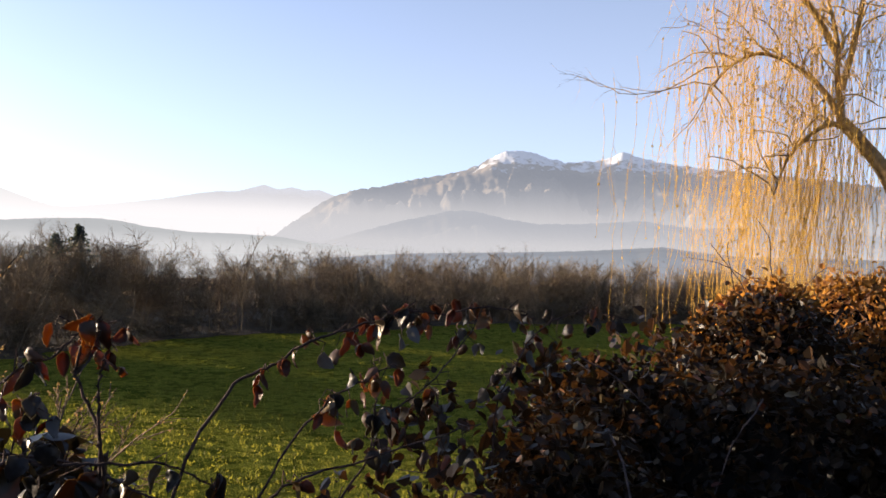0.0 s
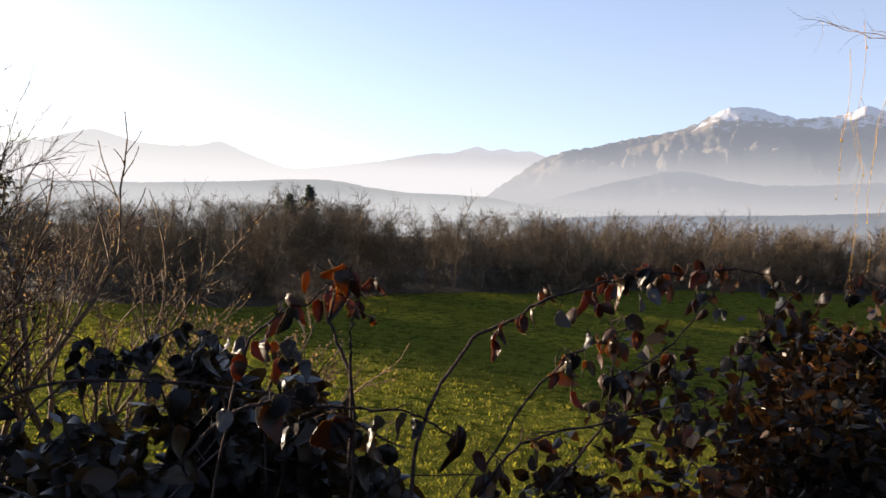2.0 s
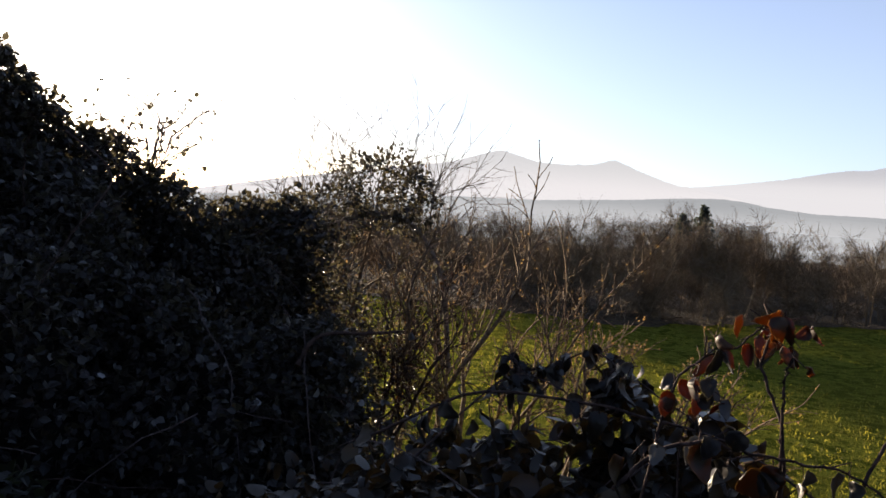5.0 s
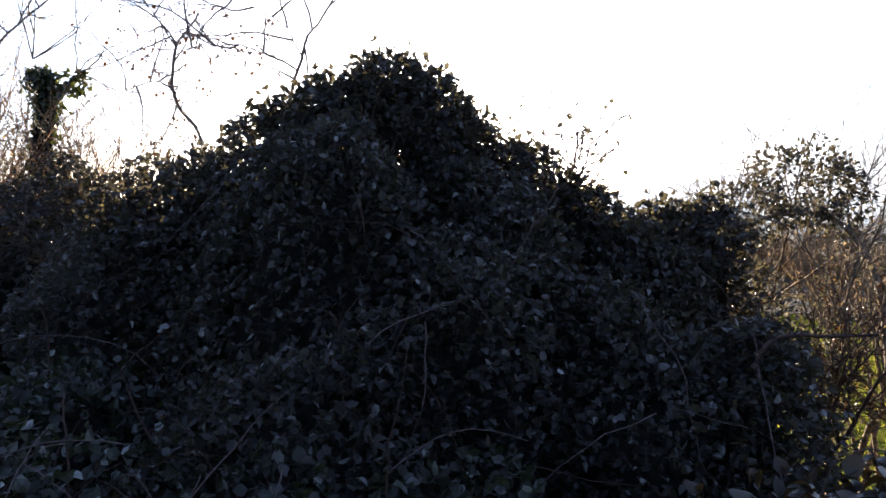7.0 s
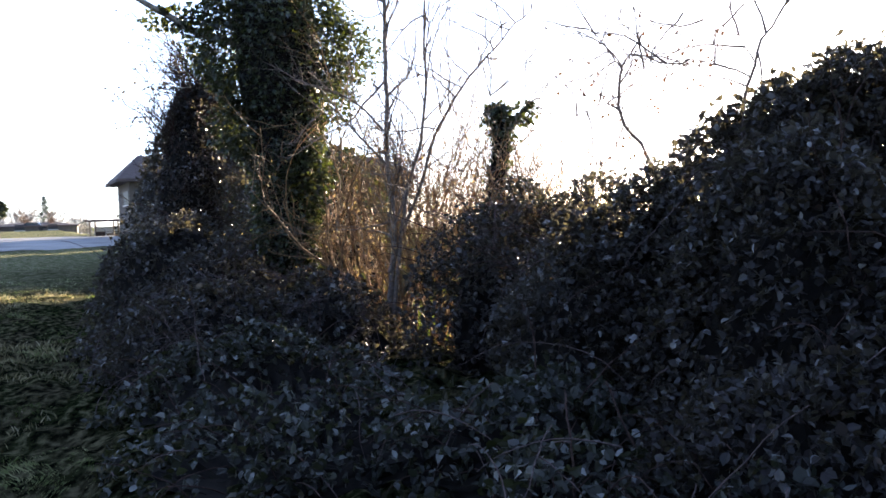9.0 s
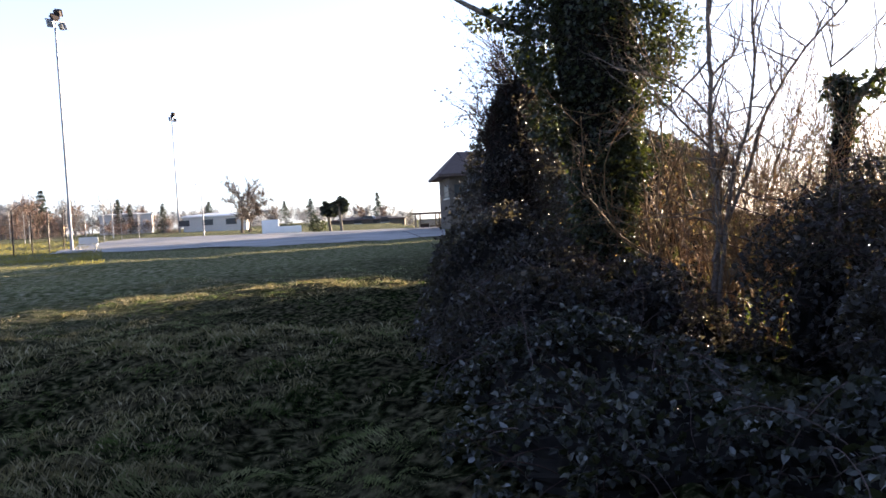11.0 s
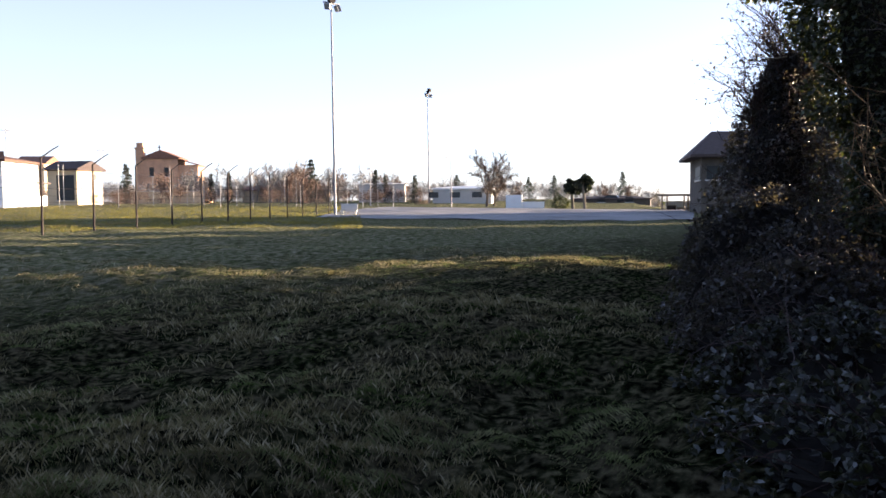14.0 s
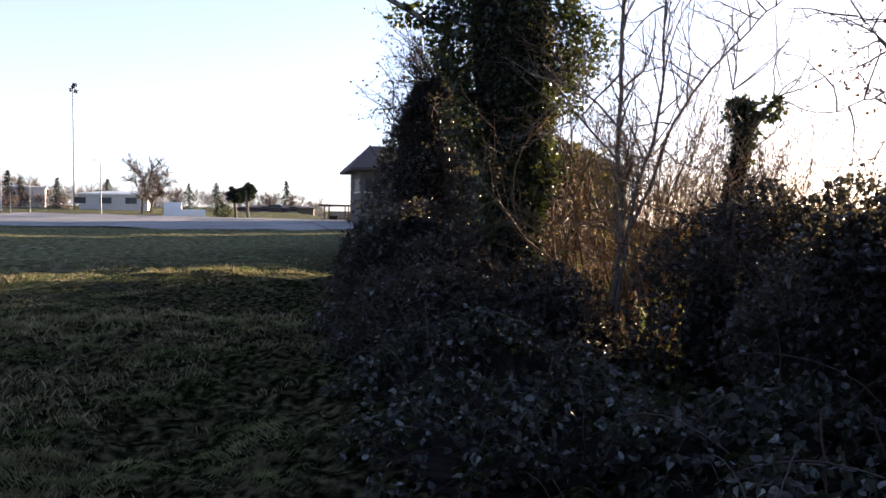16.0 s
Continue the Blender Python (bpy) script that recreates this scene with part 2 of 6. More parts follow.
def grass_blades(pile, pos, height, width, comb=0.0):
    n = len(pos)
    a = rng.uniform(0, 2 * np.pi, n)
    x = np.stack([np.cos(a), np.sin(a), 0 * a], -1)
    y = np.stack([-np.sin(a), np.cos(a), 0 * a], -1)
    if comb:
        a = 2.5 * np.sin(1.9 * pos[:, 0] + 1.2 * pos[:, 1]) + 2.0 * np.sin(2.6 * pos[:, 1] - 1.4 * pos[:, 0] + 2) + rng.normal(0, 0.7, n)
        x, y = np.stack([np.cos(a), np.sin(a), 0 * a], -1), np.stack([-np.sin(a), np.cos(a), 0 * a], -1)
    lean = (rng.uniform(0.2, 2.0, n) + comb)[:, None, None]
    h, w = np.broadcast_to(height, (n,))[:, None, None], np.broadcast_to(width, (n,))[:, None, None]
    v = pos[:, None] + BLADE_V[None, :, 0:1] * w * x[:, None] + BLADE_V[None, :, 1:2] * h * lean * y[:, None] + BLADE_V[None, :, 2:3] * h * [[[0, 0, 1.0]]]
    return pile.add(v, BLADE_F[None] + (np.arange(n) * 4)[:, None, None])


def spline(pts, n=12):
    """A smooth line through points (Catmull-Rom)."""
    p = np.asarray(pts, float)
    p = np.vstack([2 * p[0] - p[1], p, 2 * p[-1] - p[-2]])
    out = []
    for i in range(1, len(p) - 2):
        t = np.linspace(0, 1, n, endpoint=False)[:, None]
        a, b, c, d = p[i - 1 : i + 3]
        out.append(0.5 * (2 * b + (c - a) * t + (2 * a - 5 * b + 4 * c - d) * t**2 + (3 * b - a - 3 * c + d) * t**3))
    return np.vstack(out + [p[-2:-1]])


def limb(start, way, length, wander=0.25, lift=0.0, steps=6):
    """A wandering branch's line."""
    p, d, out = np.array(start, float), np.array(way, float), []
    d /= np.linalg.norm(d)
    out.append(p.copy())
    for _ in range(steps):
        d = d + rng.normal(0, wander, 3) + [0, 0, lift]
        d /= np.linalg.norm(d)
        p = p + d * length / steps
        out.append(p.copy())
    return np.array(out)


def grow(pile, start, way, length, radius, depth, kids=4, spread=0.7, lift=0.08, shrink=0.6, tips=None, sides=5, wander=0.18, first=0.25, least=0.0025):
    """A branch with its side branches, down to twigs."""
    line = limb(start, way, length, wander, lift, 5 if depth else 3)
    pile.tube(line, np.linspace(radius, radius * (0.45 if depth else 0.25), len(line)), max(3, sides))
    if tips is not None and depth <= 1:
        tips.append(line)
    if depth == 0:
        return
    for k in range(kids):
        at = first + (1 - first) * (k + rng.uniform(0.2, 1.0)) / kids
        i = min(len(line) - 2, int(at * (len(line) - 1)))
        p = line[i] + (line[i + 1] - line[i]) * (at * (len(line) - 1) - i)
        d = (line[i + 1] - line[i]) / np.linalg.norm(line[i + 1] - line[i])
        d = d + rng.normal(0, spread, 3)
        grow(pile, p, d, length * shrink * rng.uniform(0.7, 1.2), max(radius * 0.5, least), depth - 1, kids, spread, lift, shrink, tips, sides - 1, wander, first, least)


def thing(name, at, label, category, group=""):
    """An empty at the base of a thing."""
    e = new(name)
    e.location = at
    e.empty_display_size = 0.1
    return tagged(e, label, category, group)


def part(name, me, parent, label="", kind=""):
    """A mesh in world coordinates as a part of a thing."""
    ob = new(name, me)
    ob.parent = parent
    if parent.parent is None:
        ob.matrix_parent_inverse = Matrix.Translation(-parent.location)
    return tagged(ob, label, "", "", kind)


# ---- the ground ----
E_U, E_V = np.array([-0.81, -0.586]), np.array([-0.586, 0.81])   # along the terrace edge, and out over it


def ease(t):
    t = np.clip(t, 0, 1)
    return t * t * (3 - 2 * t)


LUMPS = [(math.cos(a) * k, math.sin(a) * k, p, 0.045 / k**0.8) for a, k, p in zip(np.linspace(0, 9, 14), np.geomspace(0.8, 13, 14), np.linspace(0, 40, 14) ** 1.3)]


def tufts(x, y):
    """Matted clods of grass with hollows between."""
    w, h = x + 0.16 * np.sin(3.1 * y + 1) + 0.07 * np.sin(7.7 * y - 2 * x), y + 0.16 * np.sin(2.7 * x) + 0.07 * np.sin(8.3 * x + 3 * y)
    q = np.abs(np.sin(4.3 * w + 1.1 * h) * np.sin(4.9 * h - 1.3 * w)) ** 0.7 * (0.5 + 0.5 * np.sin(0.9 * x + 1.7 * np.sin(0.7 * y)) * np.sin(0.8 * y + 1))
    return q + 0.5 * np.abs(np.sin(9.1 * h + 2.2 * w) * np.sin(8.3 * w - 1.9 * h))


def lumps(x, y):
    """Mown, tussocky unevenness."""
    q = sum(h * np.sin(a * x + b * y + p + 1.3 * np.sin(b * x * 0.7 - a * y * 0.6)) for a, b, p, h in LUMPS)
    return q * np.exp(-np.hypot(x, y) / 45) + 0.15 * tufts(x, y) * np.exp(-np.hypot(x, y) / 18)


def ground_z(x, y):
    """The lie of the land: field, scarp, meadow below."""
    x, y = np.asarray(x, float), np.asarray(y, float)
    u, v = E_U[0] * x + E_U[1] * y, E_V[0] * x + E_V[1] * y
    edge = 2.5 + 0.12 * np.clip(u - 6, 0, 60) + 0.4 * np.sin(u * 0.35)
    z = -8.0 * ease((v - edge) / 15)
    far = 0.087 * x - 0.996 * y
    z = z + (0.25 * ease((far - 18) / 15) + 0.85 * ease((far - 45) / 60)) * (v < edge)
    near = np.exp(-((x + 11) ** 2 + (y + 9) ** 2) / 40)
    z = z + 0.12 * near + (v < edge) * 0.03 * (np.sin(x * 1.3 + 0.6 * y) * np.sin(y * 0.9 - 0.3 * x) + 0.5 * np.sin(2.9 * x + 1) * np.sin(2.3 * y))
    low = ease((v - edge - 12) / 10)
    z = z - 75.0 * ease((v - 190) / 900)
    z = z + (v < edge + 3) * lumps(x, y)
    return z + low * 0.25 * np.sin(x * 0.11 + 1) * np.sin(y * 0.13)


def ground_mesh():
    rings = np.concatenate([[0.0], np.concatenate([np.geomspace(0.6, 24, 170), np.geomspace(24.6, 4800, 80)])])
    turns = np.linspace(0, 2 * np.pi, 500, endpoint=False)
    r, a = np.meshgrid(rings, turns, indexing="ij")
    x, y = -0.3 - r * np.sin(a), -0.4 + r * np.cos(a)
    v = np.stack([x, y, ground_z(x, y)], -1).reshape(-1, 3)
    i, j = np.meshgrid(np.arange(len(rings) - 1), np.arange(len(turns)), indexing="ij")
    k = (j + 1) % len(turns)
    n = len(turns)
    p, q, s, t = i * n + j, i * n + k, (i + 1) * n + k, (i + 1) * n + j
    f = np.concatenate([np.stack([p, s, q], -1).reshape(-1, 3), np.stack([p, t, s], -1).reshape(-1, 3)])
    return v, f


def ground_material():
    m = Mat("grass ground", 1.0, 0.0)
    fine, mid, wide = m.noise(13, 8), m.noise(2.2, 6), m.noise(0.12, 3)
    # near-black stops stand in for shade in the grass hollows
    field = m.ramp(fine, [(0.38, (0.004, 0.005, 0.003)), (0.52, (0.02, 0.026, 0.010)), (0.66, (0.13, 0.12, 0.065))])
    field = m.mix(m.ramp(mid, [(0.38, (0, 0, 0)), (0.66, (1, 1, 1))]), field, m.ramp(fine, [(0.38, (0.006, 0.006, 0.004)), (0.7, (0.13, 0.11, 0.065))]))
    mead = m.ramp(fine, [(0.3, (0.045, 0.058, 0.008)), (0.5, (0.14, 0.15, 0.02)), (0.7, (0.29, 0.27, 0.05))])
    mead = m.mix(m.ramp(m.noise(1.3, 5), [(0.42, (0.75, 0.75, 0.75)), (0.52, (0, 0, 0))]), mead, (0.035, 0.05, 0.007))
    mead = m.mix(m.ramp(wide, [(0.4, (0, 0, 0)), (0.8, (0.7, 0.7, 0.7))]), mead, (0.14, 0.13, 0.02))
    z = m.t.nodes.new("ShaderNodeSeparateXYZ")
    m.link(m.t.nodes.new("ShaderNodeNewGeometry").outputs["Position"], z.inputs[0])
    frost = m.t.nodes.new("ShaderNodeMapRange")      # rime lies on the open field
    for i, val in ((1, -9.0), (2, -19.0), (3, 0.0), (4, 0.8)):
        frost.inputs[i].default_value = val
    m.link(z.outputs[1], frost.inputs[0])
    field = m.mix(frost.outputs[0], field, m.ramp(m.noise(5.0, 8), [(0.36, (0.07, 0.085, 0.035)), (0.52, (0.20, 0.20, 0.11)), (0.68, (0.42, 0.38, 0.26))]))
    low = m.t.nodes.new("ShaderNodeMapRange")
    for i, val in ((1, -0.4), (2, -2.0), (3, 0.0), (4, 1.0)):
        low.inputs[i].default_value = val
    m.link(z.outputs[2], low.inputs[0])
    m.color(m.mix(low.outputs[0], field, mead))
    blend = m.mix(0.4, fine, mid)
    m.bump(blend, 1.0, 0.5)
    return m.m


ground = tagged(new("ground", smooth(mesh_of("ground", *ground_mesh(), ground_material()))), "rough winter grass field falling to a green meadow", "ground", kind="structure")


def polar(azimuth, r, z=0.0):
    a = math.radians(azimuth)
    return np.array([-0.3 - r * math.sin(a), -0.4 + r * math.cos(a), z])


def on_ground(azimuth, r):
    p = polar(azimuth, r)
    p[2] = ground_z(p[0], p[1])
    return p


# ---- the far hills ----
def hill_material(name, forest, rock, haze, thin, thick, low, high, snow=None, mist=None):
    """Slopes with valley haze painted on as a glow, thickest at the foot."""
    m = Mat(name, 1.0, 0.0)
    pos = m.t.nodes.new("ShaderNodeNewGeometry").outputs["Position"]
    n = m.noise(0.006, 8)
    c = m.ramp(n, [(0.4, forest), (0.62, rock)])
    sep = m.t.nodes.new("ShaderNodeSeparateXYZ")
    m.link(pos, sep.inputs[0])
    if snow:
        up = m.node("ShaderNodeMath")
        up.operation = "MULTIPLY_ADD"
        m.link(m.noise(0.022, 8), up.inputs[0])
        up.inputs[1].default_value = snow[1]
        m.link(sep.outputs[2], up.inputs[2])
        r = m.t.nodes.new("ShaderNodeMapRange")
        r.inputs[1].default_value, r.inputs[2].default_value = snow[0], snow[0] + 40
        m.link(up.outputs[0], r.inputs[0])
        c = m.mix(r.outputs[0], c, (0.85, 0.88, 0.95))
    m.color(c)
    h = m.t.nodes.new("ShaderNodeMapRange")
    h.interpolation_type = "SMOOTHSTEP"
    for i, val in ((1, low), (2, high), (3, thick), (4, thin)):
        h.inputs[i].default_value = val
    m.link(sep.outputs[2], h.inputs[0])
    # haze and mist colours glow from the slope itself, no air between
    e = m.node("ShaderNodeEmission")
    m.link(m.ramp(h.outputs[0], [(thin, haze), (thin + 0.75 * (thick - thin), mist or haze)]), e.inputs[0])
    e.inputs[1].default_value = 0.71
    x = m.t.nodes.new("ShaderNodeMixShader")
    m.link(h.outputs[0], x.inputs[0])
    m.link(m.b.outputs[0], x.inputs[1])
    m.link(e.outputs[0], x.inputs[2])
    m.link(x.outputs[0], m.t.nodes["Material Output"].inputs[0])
    return m.m


def ridge(name, label, r, depth, profile, rough, mat, seed):
    """A range of hills along an arc, its skyline by azimuth and elevation."""
    azs, els = np.array(profile).T
    order = np.argsort(azs)
    a = np.linspace(azs.min(), azs.max(), 420)
    top = r * np.tan(np.radians(np.interp(a, azs[order], els[order]))) + 1.5
    d = np.linspace(0, 1, 46)
    v = []
    for i, az_ in enumerate(a):
        for t in d:
            p = polar(az_, r + depth * (t - 1))
            wob = noise.fractal(Vector((p[0] * 0.0025 + seed, p[1] * 0.0025, t * 2)), 0.9, 2.0, 6)
            crag = abs(noise.fractal(Vector((az_ * 0.35 + seed, t * 1.2, 3)), 0.9, 2.0, 5))
            side = t**1.25
            z = -80 + (top[i] + 80) * side + rough * (wob * math.sin(math.pi * min(1, t)) - 0.9 * crag * math.sin(math.pi * t)) * 1.0
            if t > 0.97:
                z = top[i] + rough * 0.06 * noise.fractal(Vector((az_ * 2.0 + seed, 0, 0)), 0.8, 2.0, 5)
            v.append((p[0], p[1], z))
    n = len(d)
    i, j = np.meshgrid(np.arange(len(a) - 1), np.arange(n - 1), indexing="ij")
    p, q, s, t = i * n + j, (i + 1) * n + j, (i + 1) * n + j + 1, i * n + j + 1
    f = np.concatenate([np.stack([p, s, q], -1).reshape(-1, 3), np.stack([p, t, s], -1).reshape(-1, 3)])
    ob = new(name, smooth(mesh_of(name, v, f, mat)))
    return tagged(ob, label, "hills", kind="structure")


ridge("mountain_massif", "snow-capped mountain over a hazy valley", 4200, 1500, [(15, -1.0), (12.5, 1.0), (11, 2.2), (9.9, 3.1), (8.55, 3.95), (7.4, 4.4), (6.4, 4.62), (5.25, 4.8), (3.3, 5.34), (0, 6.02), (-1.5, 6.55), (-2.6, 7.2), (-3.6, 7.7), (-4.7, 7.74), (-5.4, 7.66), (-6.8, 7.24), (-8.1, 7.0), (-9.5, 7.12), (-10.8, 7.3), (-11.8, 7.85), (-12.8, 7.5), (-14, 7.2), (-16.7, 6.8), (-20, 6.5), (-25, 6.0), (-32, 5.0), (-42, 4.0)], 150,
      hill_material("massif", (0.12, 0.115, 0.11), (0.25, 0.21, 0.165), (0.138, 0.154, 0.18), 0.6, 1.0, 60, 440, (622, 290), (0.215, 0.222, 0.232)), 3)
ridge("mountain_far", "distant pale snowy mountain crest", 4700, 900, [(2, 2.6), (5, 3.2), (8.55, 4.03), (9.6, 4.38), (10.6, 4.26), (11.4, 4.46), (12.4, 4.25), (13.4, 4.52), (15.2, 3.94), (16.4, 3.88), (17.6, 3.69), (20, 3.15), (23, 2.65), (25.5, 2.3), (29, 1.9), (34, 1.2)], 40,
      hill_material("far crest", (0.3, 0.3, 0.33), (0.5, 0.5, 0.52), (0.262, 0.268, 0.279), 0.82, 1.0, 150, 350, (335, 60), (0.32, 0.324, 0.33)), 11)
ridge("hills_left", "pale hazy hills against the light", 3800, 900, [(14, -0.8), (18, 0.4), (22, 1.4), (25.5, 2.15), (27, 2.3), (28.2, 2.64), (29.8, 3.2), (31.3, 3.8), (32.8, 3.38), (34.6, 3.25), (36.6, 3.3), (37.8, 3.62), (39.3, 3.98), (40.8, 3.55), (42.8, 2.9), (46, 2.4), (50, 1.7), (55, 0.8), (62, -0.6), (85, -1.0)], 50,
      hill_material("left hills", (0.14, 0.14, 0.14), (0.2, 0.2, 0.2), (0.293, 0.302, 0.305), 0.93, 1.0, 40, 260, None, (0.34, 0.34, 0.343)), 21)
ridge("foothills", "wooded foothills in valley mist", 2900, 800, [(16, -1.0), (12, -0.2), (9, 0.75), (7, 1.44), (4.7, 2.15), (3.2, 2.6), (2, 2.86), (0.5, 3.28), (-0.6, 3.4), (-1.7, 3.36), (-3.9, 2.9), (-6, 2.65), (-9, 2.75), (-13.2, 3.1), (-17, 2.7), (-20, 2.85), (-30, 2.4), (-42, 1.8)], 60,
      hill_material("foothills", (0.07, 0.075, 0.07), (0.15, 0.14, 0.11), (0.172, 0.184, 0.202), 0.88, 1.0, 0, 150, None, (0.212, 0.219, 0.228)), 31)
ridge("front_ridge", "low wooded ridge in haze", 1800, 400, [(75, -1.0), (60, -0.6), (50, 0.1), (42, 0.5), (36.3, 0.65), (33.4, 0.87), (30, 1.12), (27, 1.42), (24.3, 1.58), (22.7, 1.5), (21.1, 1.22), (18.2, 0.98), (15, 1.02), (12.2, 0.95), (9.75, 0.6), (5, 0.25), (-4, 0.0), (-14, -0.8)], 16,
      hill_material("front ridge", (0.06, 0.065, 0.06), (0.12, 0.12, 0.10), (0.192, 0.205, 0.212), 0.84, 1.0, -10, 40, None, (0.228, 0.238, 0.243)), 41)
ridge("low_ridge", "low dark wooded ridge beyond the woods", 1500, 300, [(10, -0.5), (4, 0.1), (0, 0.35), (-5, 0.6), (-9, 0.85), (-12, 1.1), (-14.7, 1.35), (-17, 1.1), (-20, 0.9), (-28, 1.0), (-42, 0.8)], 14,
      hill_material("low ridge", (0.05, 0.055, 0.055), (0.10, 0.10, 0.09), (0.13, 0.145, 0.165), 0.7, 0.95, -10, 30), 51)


# ---- the woods beyond the meadow ----
def spray(pile, start, way, length, radius, depth, kids, spread, lift, shrink, least=0.021):
    """A far branch: three-sided, with plain spikes for its twigs."""
    if depth == 0:
        d = np.array(way, float) / np.linalg.norm(way)
        n = 6
        u = np.linspace(0.0, 0.75, n)[:, None] * (np.arange(n)[:, None] > 0)
        w = d + rng.normal(0, 0.55, (n, 3)) * (np.arange(n)[:, None] > 0)
        foot = start + d * length * u
        tip = foot + w * length * np.where(np.arange(n) > 0, 0.55, 1.0)[:, None]
        across = np.cross(w, rng.normal(0, 1, (n, 3)))
        across *= radius * 0.8 / (np.linalg.norm(across, axis=1, keepdims=True) + 1e-9)
        pile.add(np.stack([foot - across, foot + across, tip], 1), np.arange(3 * n).reshape(n, 3))
        return
    line = limb(start, way, length, 0.15, lift, 4 if depth > 1 else 3)
    pile.tube(line, np.linspace(radius, radius * 0.45, len(line)), 3)
    for k in range(kids):
        at = 0.25 + 0.75 * (k + rng.uniform(0.2, 1.0)) / kids
        i = min(len(line) - 2, int(at * (len(line) - 1)))
        p = line[i] + (line[i + 1] - line[i]) * (at * (len(line) - 1) - i)
        d = (line[i + 1] - line[i]) / np.linalg.norm(line[i + 1] - line[i]) + rng.normal(0, spread, 3)
        spray(pile, p, d, length * shrink * rng.uniform(0.65, 1.2), max(radius * 0.5, least), depth - 1, kids, spread, lift, shrink, least)


def bare_tree(height, radius, depth=3, kids=4, spread=0.55, shrink=0.55, lift=0.12):
    p = Pile()
    spray(p, np.array([0, 0, -0.2]), (rng.normal(0, 0.08), rng.normal(0, 0.08), 1), height * 0.58, radius, depth, kids, spread, lift, shrink)
    v = np.concatenate(p.v)
    return v * [1, 1, height / v[:, 2].max()], np.concatenate(p.f)


def skyline(x, y):
    """How tall the wood grows there."""
    azimuth, r = math.degrees(math.atan2(-x, y)), math.hypot(x, y)
    up = np.interp(azimuth, [-44, -15, -10, -4, 2, 8, 13, 17, 21, 25, 27, 30, 35, 50], [0.4, 0.45, 0.35, 0.85, 0.4, 0.5, 0.5, 0.15, 0.6, 1.15, 0.85, 0.5, 0.1, -0.2])
    return 9.9 + min(r, 160) * math.tan(math.radians(up))


def scatter(pile, kinds, spots, lo, hi):
    for x, y, z in spots:
        v, f = kinds[rng.integers(len(kinds))]
        a, s = rng.uniform(0, 6.28), rng.uniform(lo, hi)
        if lo == hi:
            s = skyline(x, y) * rng.choice([rng.uniform(0.6, 0.85), rng.uniform(0.85, 1.06)]) / v[:, 2].max()
        c, n = math.cos(a) * s, math.sin(a) * s
        pile.add(np.stack([v[:, 0] * c - v[:, 1] * n + x, v[:, 0] * n + v[:, 1] * c + y, v[:, 2] * s * rng.uniform(0.9, 1.1) + z], -1), f)


WOOD_EDGE = [(70, 150), (55, 92), (47, 77), (42, 75), (36, 74), (29, 74), (25.5, 79), (18.7, 86), (10.6, 95), (4, 104), (-4, 121), (-15, 138), (-30, 150), (-44, 160)]


def wood_front(azimuth):
    a, r = np.array(WOOD_EDGE[::-1]).T
    return np.interp(azimuth, a, r)


wood_tree_kinds = [bare_tree(rng.uniform(10.5, 13.0), 0.12, 3, 7, 0.85, 0.6, 0.05) for _ in range(9)]
wood_shrub_kinds = [bare_tree(3.2, 0.04, 2, 8, 0.9, 0.75, 0.06) for _ in range(6)]
m = Mat("bare wood", 0.95, 0.1)
m.color(m.ramp(m.noise(0.25, 3), [(0.3, (0.085, 0.062, 0.042)), (0.55, (0.15, 0.11, 0.07)), (0.75, (0.22, 0.165, 0.10))]))
MAT["wood"] = m.m
# darker than the wood above, to paint the shade at its foot
m = Mat("shade-darkened underwood", 0.95, 0.1)
m.color(m.ramp(m.noise(0.3, 4), [(0.3, (0.045, 0.034, 0.024)), (0.6, (0.10, 0.075, 0.05)), (0.75, (0.17, 0.12, 0.07))]))
MAT["brush"] = m.m
pile = Pile()
spots = []
for k in range(360):
    a = rng.uniform(-32, 60)
    if a < 11:
        back = 1 + 60 * rng.random() ** 1.4
    elif rng.random() < 0.28:            # towards the sun a thin belt stands before the deep wood
        back = rng.uniform(1, 9) if a < 40 else rng.uniform(20, 40)
    else:
        back = rng.uniform(42, 70)
    spots.append(on_ground(a, wood_front(a) + back))
scatter(pile, wood_tree_kinds, spots, 1, 1)
tagged(new("bare_woods", pile.mesh("bare_woods", MAT["wood"])), "leafless brown woodland along the meadow's far edge", "woods", kind="stuff")
for a, r, h in ((23.0, 78, 6.6), (33.0, 73, 7.0)):
    at = on_ground(a, r)
    t = thing("broad_tree", tuple(at), "broad bare tree in front of the wood", "tree", "trees before the wood")
    v, f = bare_tree(h, 0.16, 3, 8, 0.95, 0.62, 0.03)
    part("trunk", mesh_of("trunk", v + at, f, MAT["wood"]), t)
pole_kinds = [bare_tree(9.0, 0.06, 2, 7, 0.6, 0.5, 0.08) for _ in range(8)]
pile = Pile()
scatter(pile, pole_kinds, [on_ground(a, wood_front(a) + (50 if a < 11 else 8) * rng.random() ** 1.5) for a in rng.uniform(-32, 56, 420) if a < 11 or (a < 40 and rng.random() < 0.3)], 1, 1)
tagged(new("young_wood", pile.mesh("young_wood", MAT["wood"])), "close-standing thin bare trees in the wood", "woods", kind="stuff")
pile = Pile()
spots = [on_ground(a, wood_front(a) + (rng.uniform(-2, 18) if a < 11 else rng.uniform(-2, 4) if a < 40 and rng.random() < 0.2 else rng.uniform(26, 60))) for a in rng.uniform(-32, 60, 560)]
scatter(pile, wood_shrub_kinds, spots, 0.5, 1.7)
tagged(new("wood_undergrowth", pile.mesh("wood_undergrowth", MAT["brush"])), "brown leafless undergrowth at the wood's edge", "undergrowth", kind="stuff")


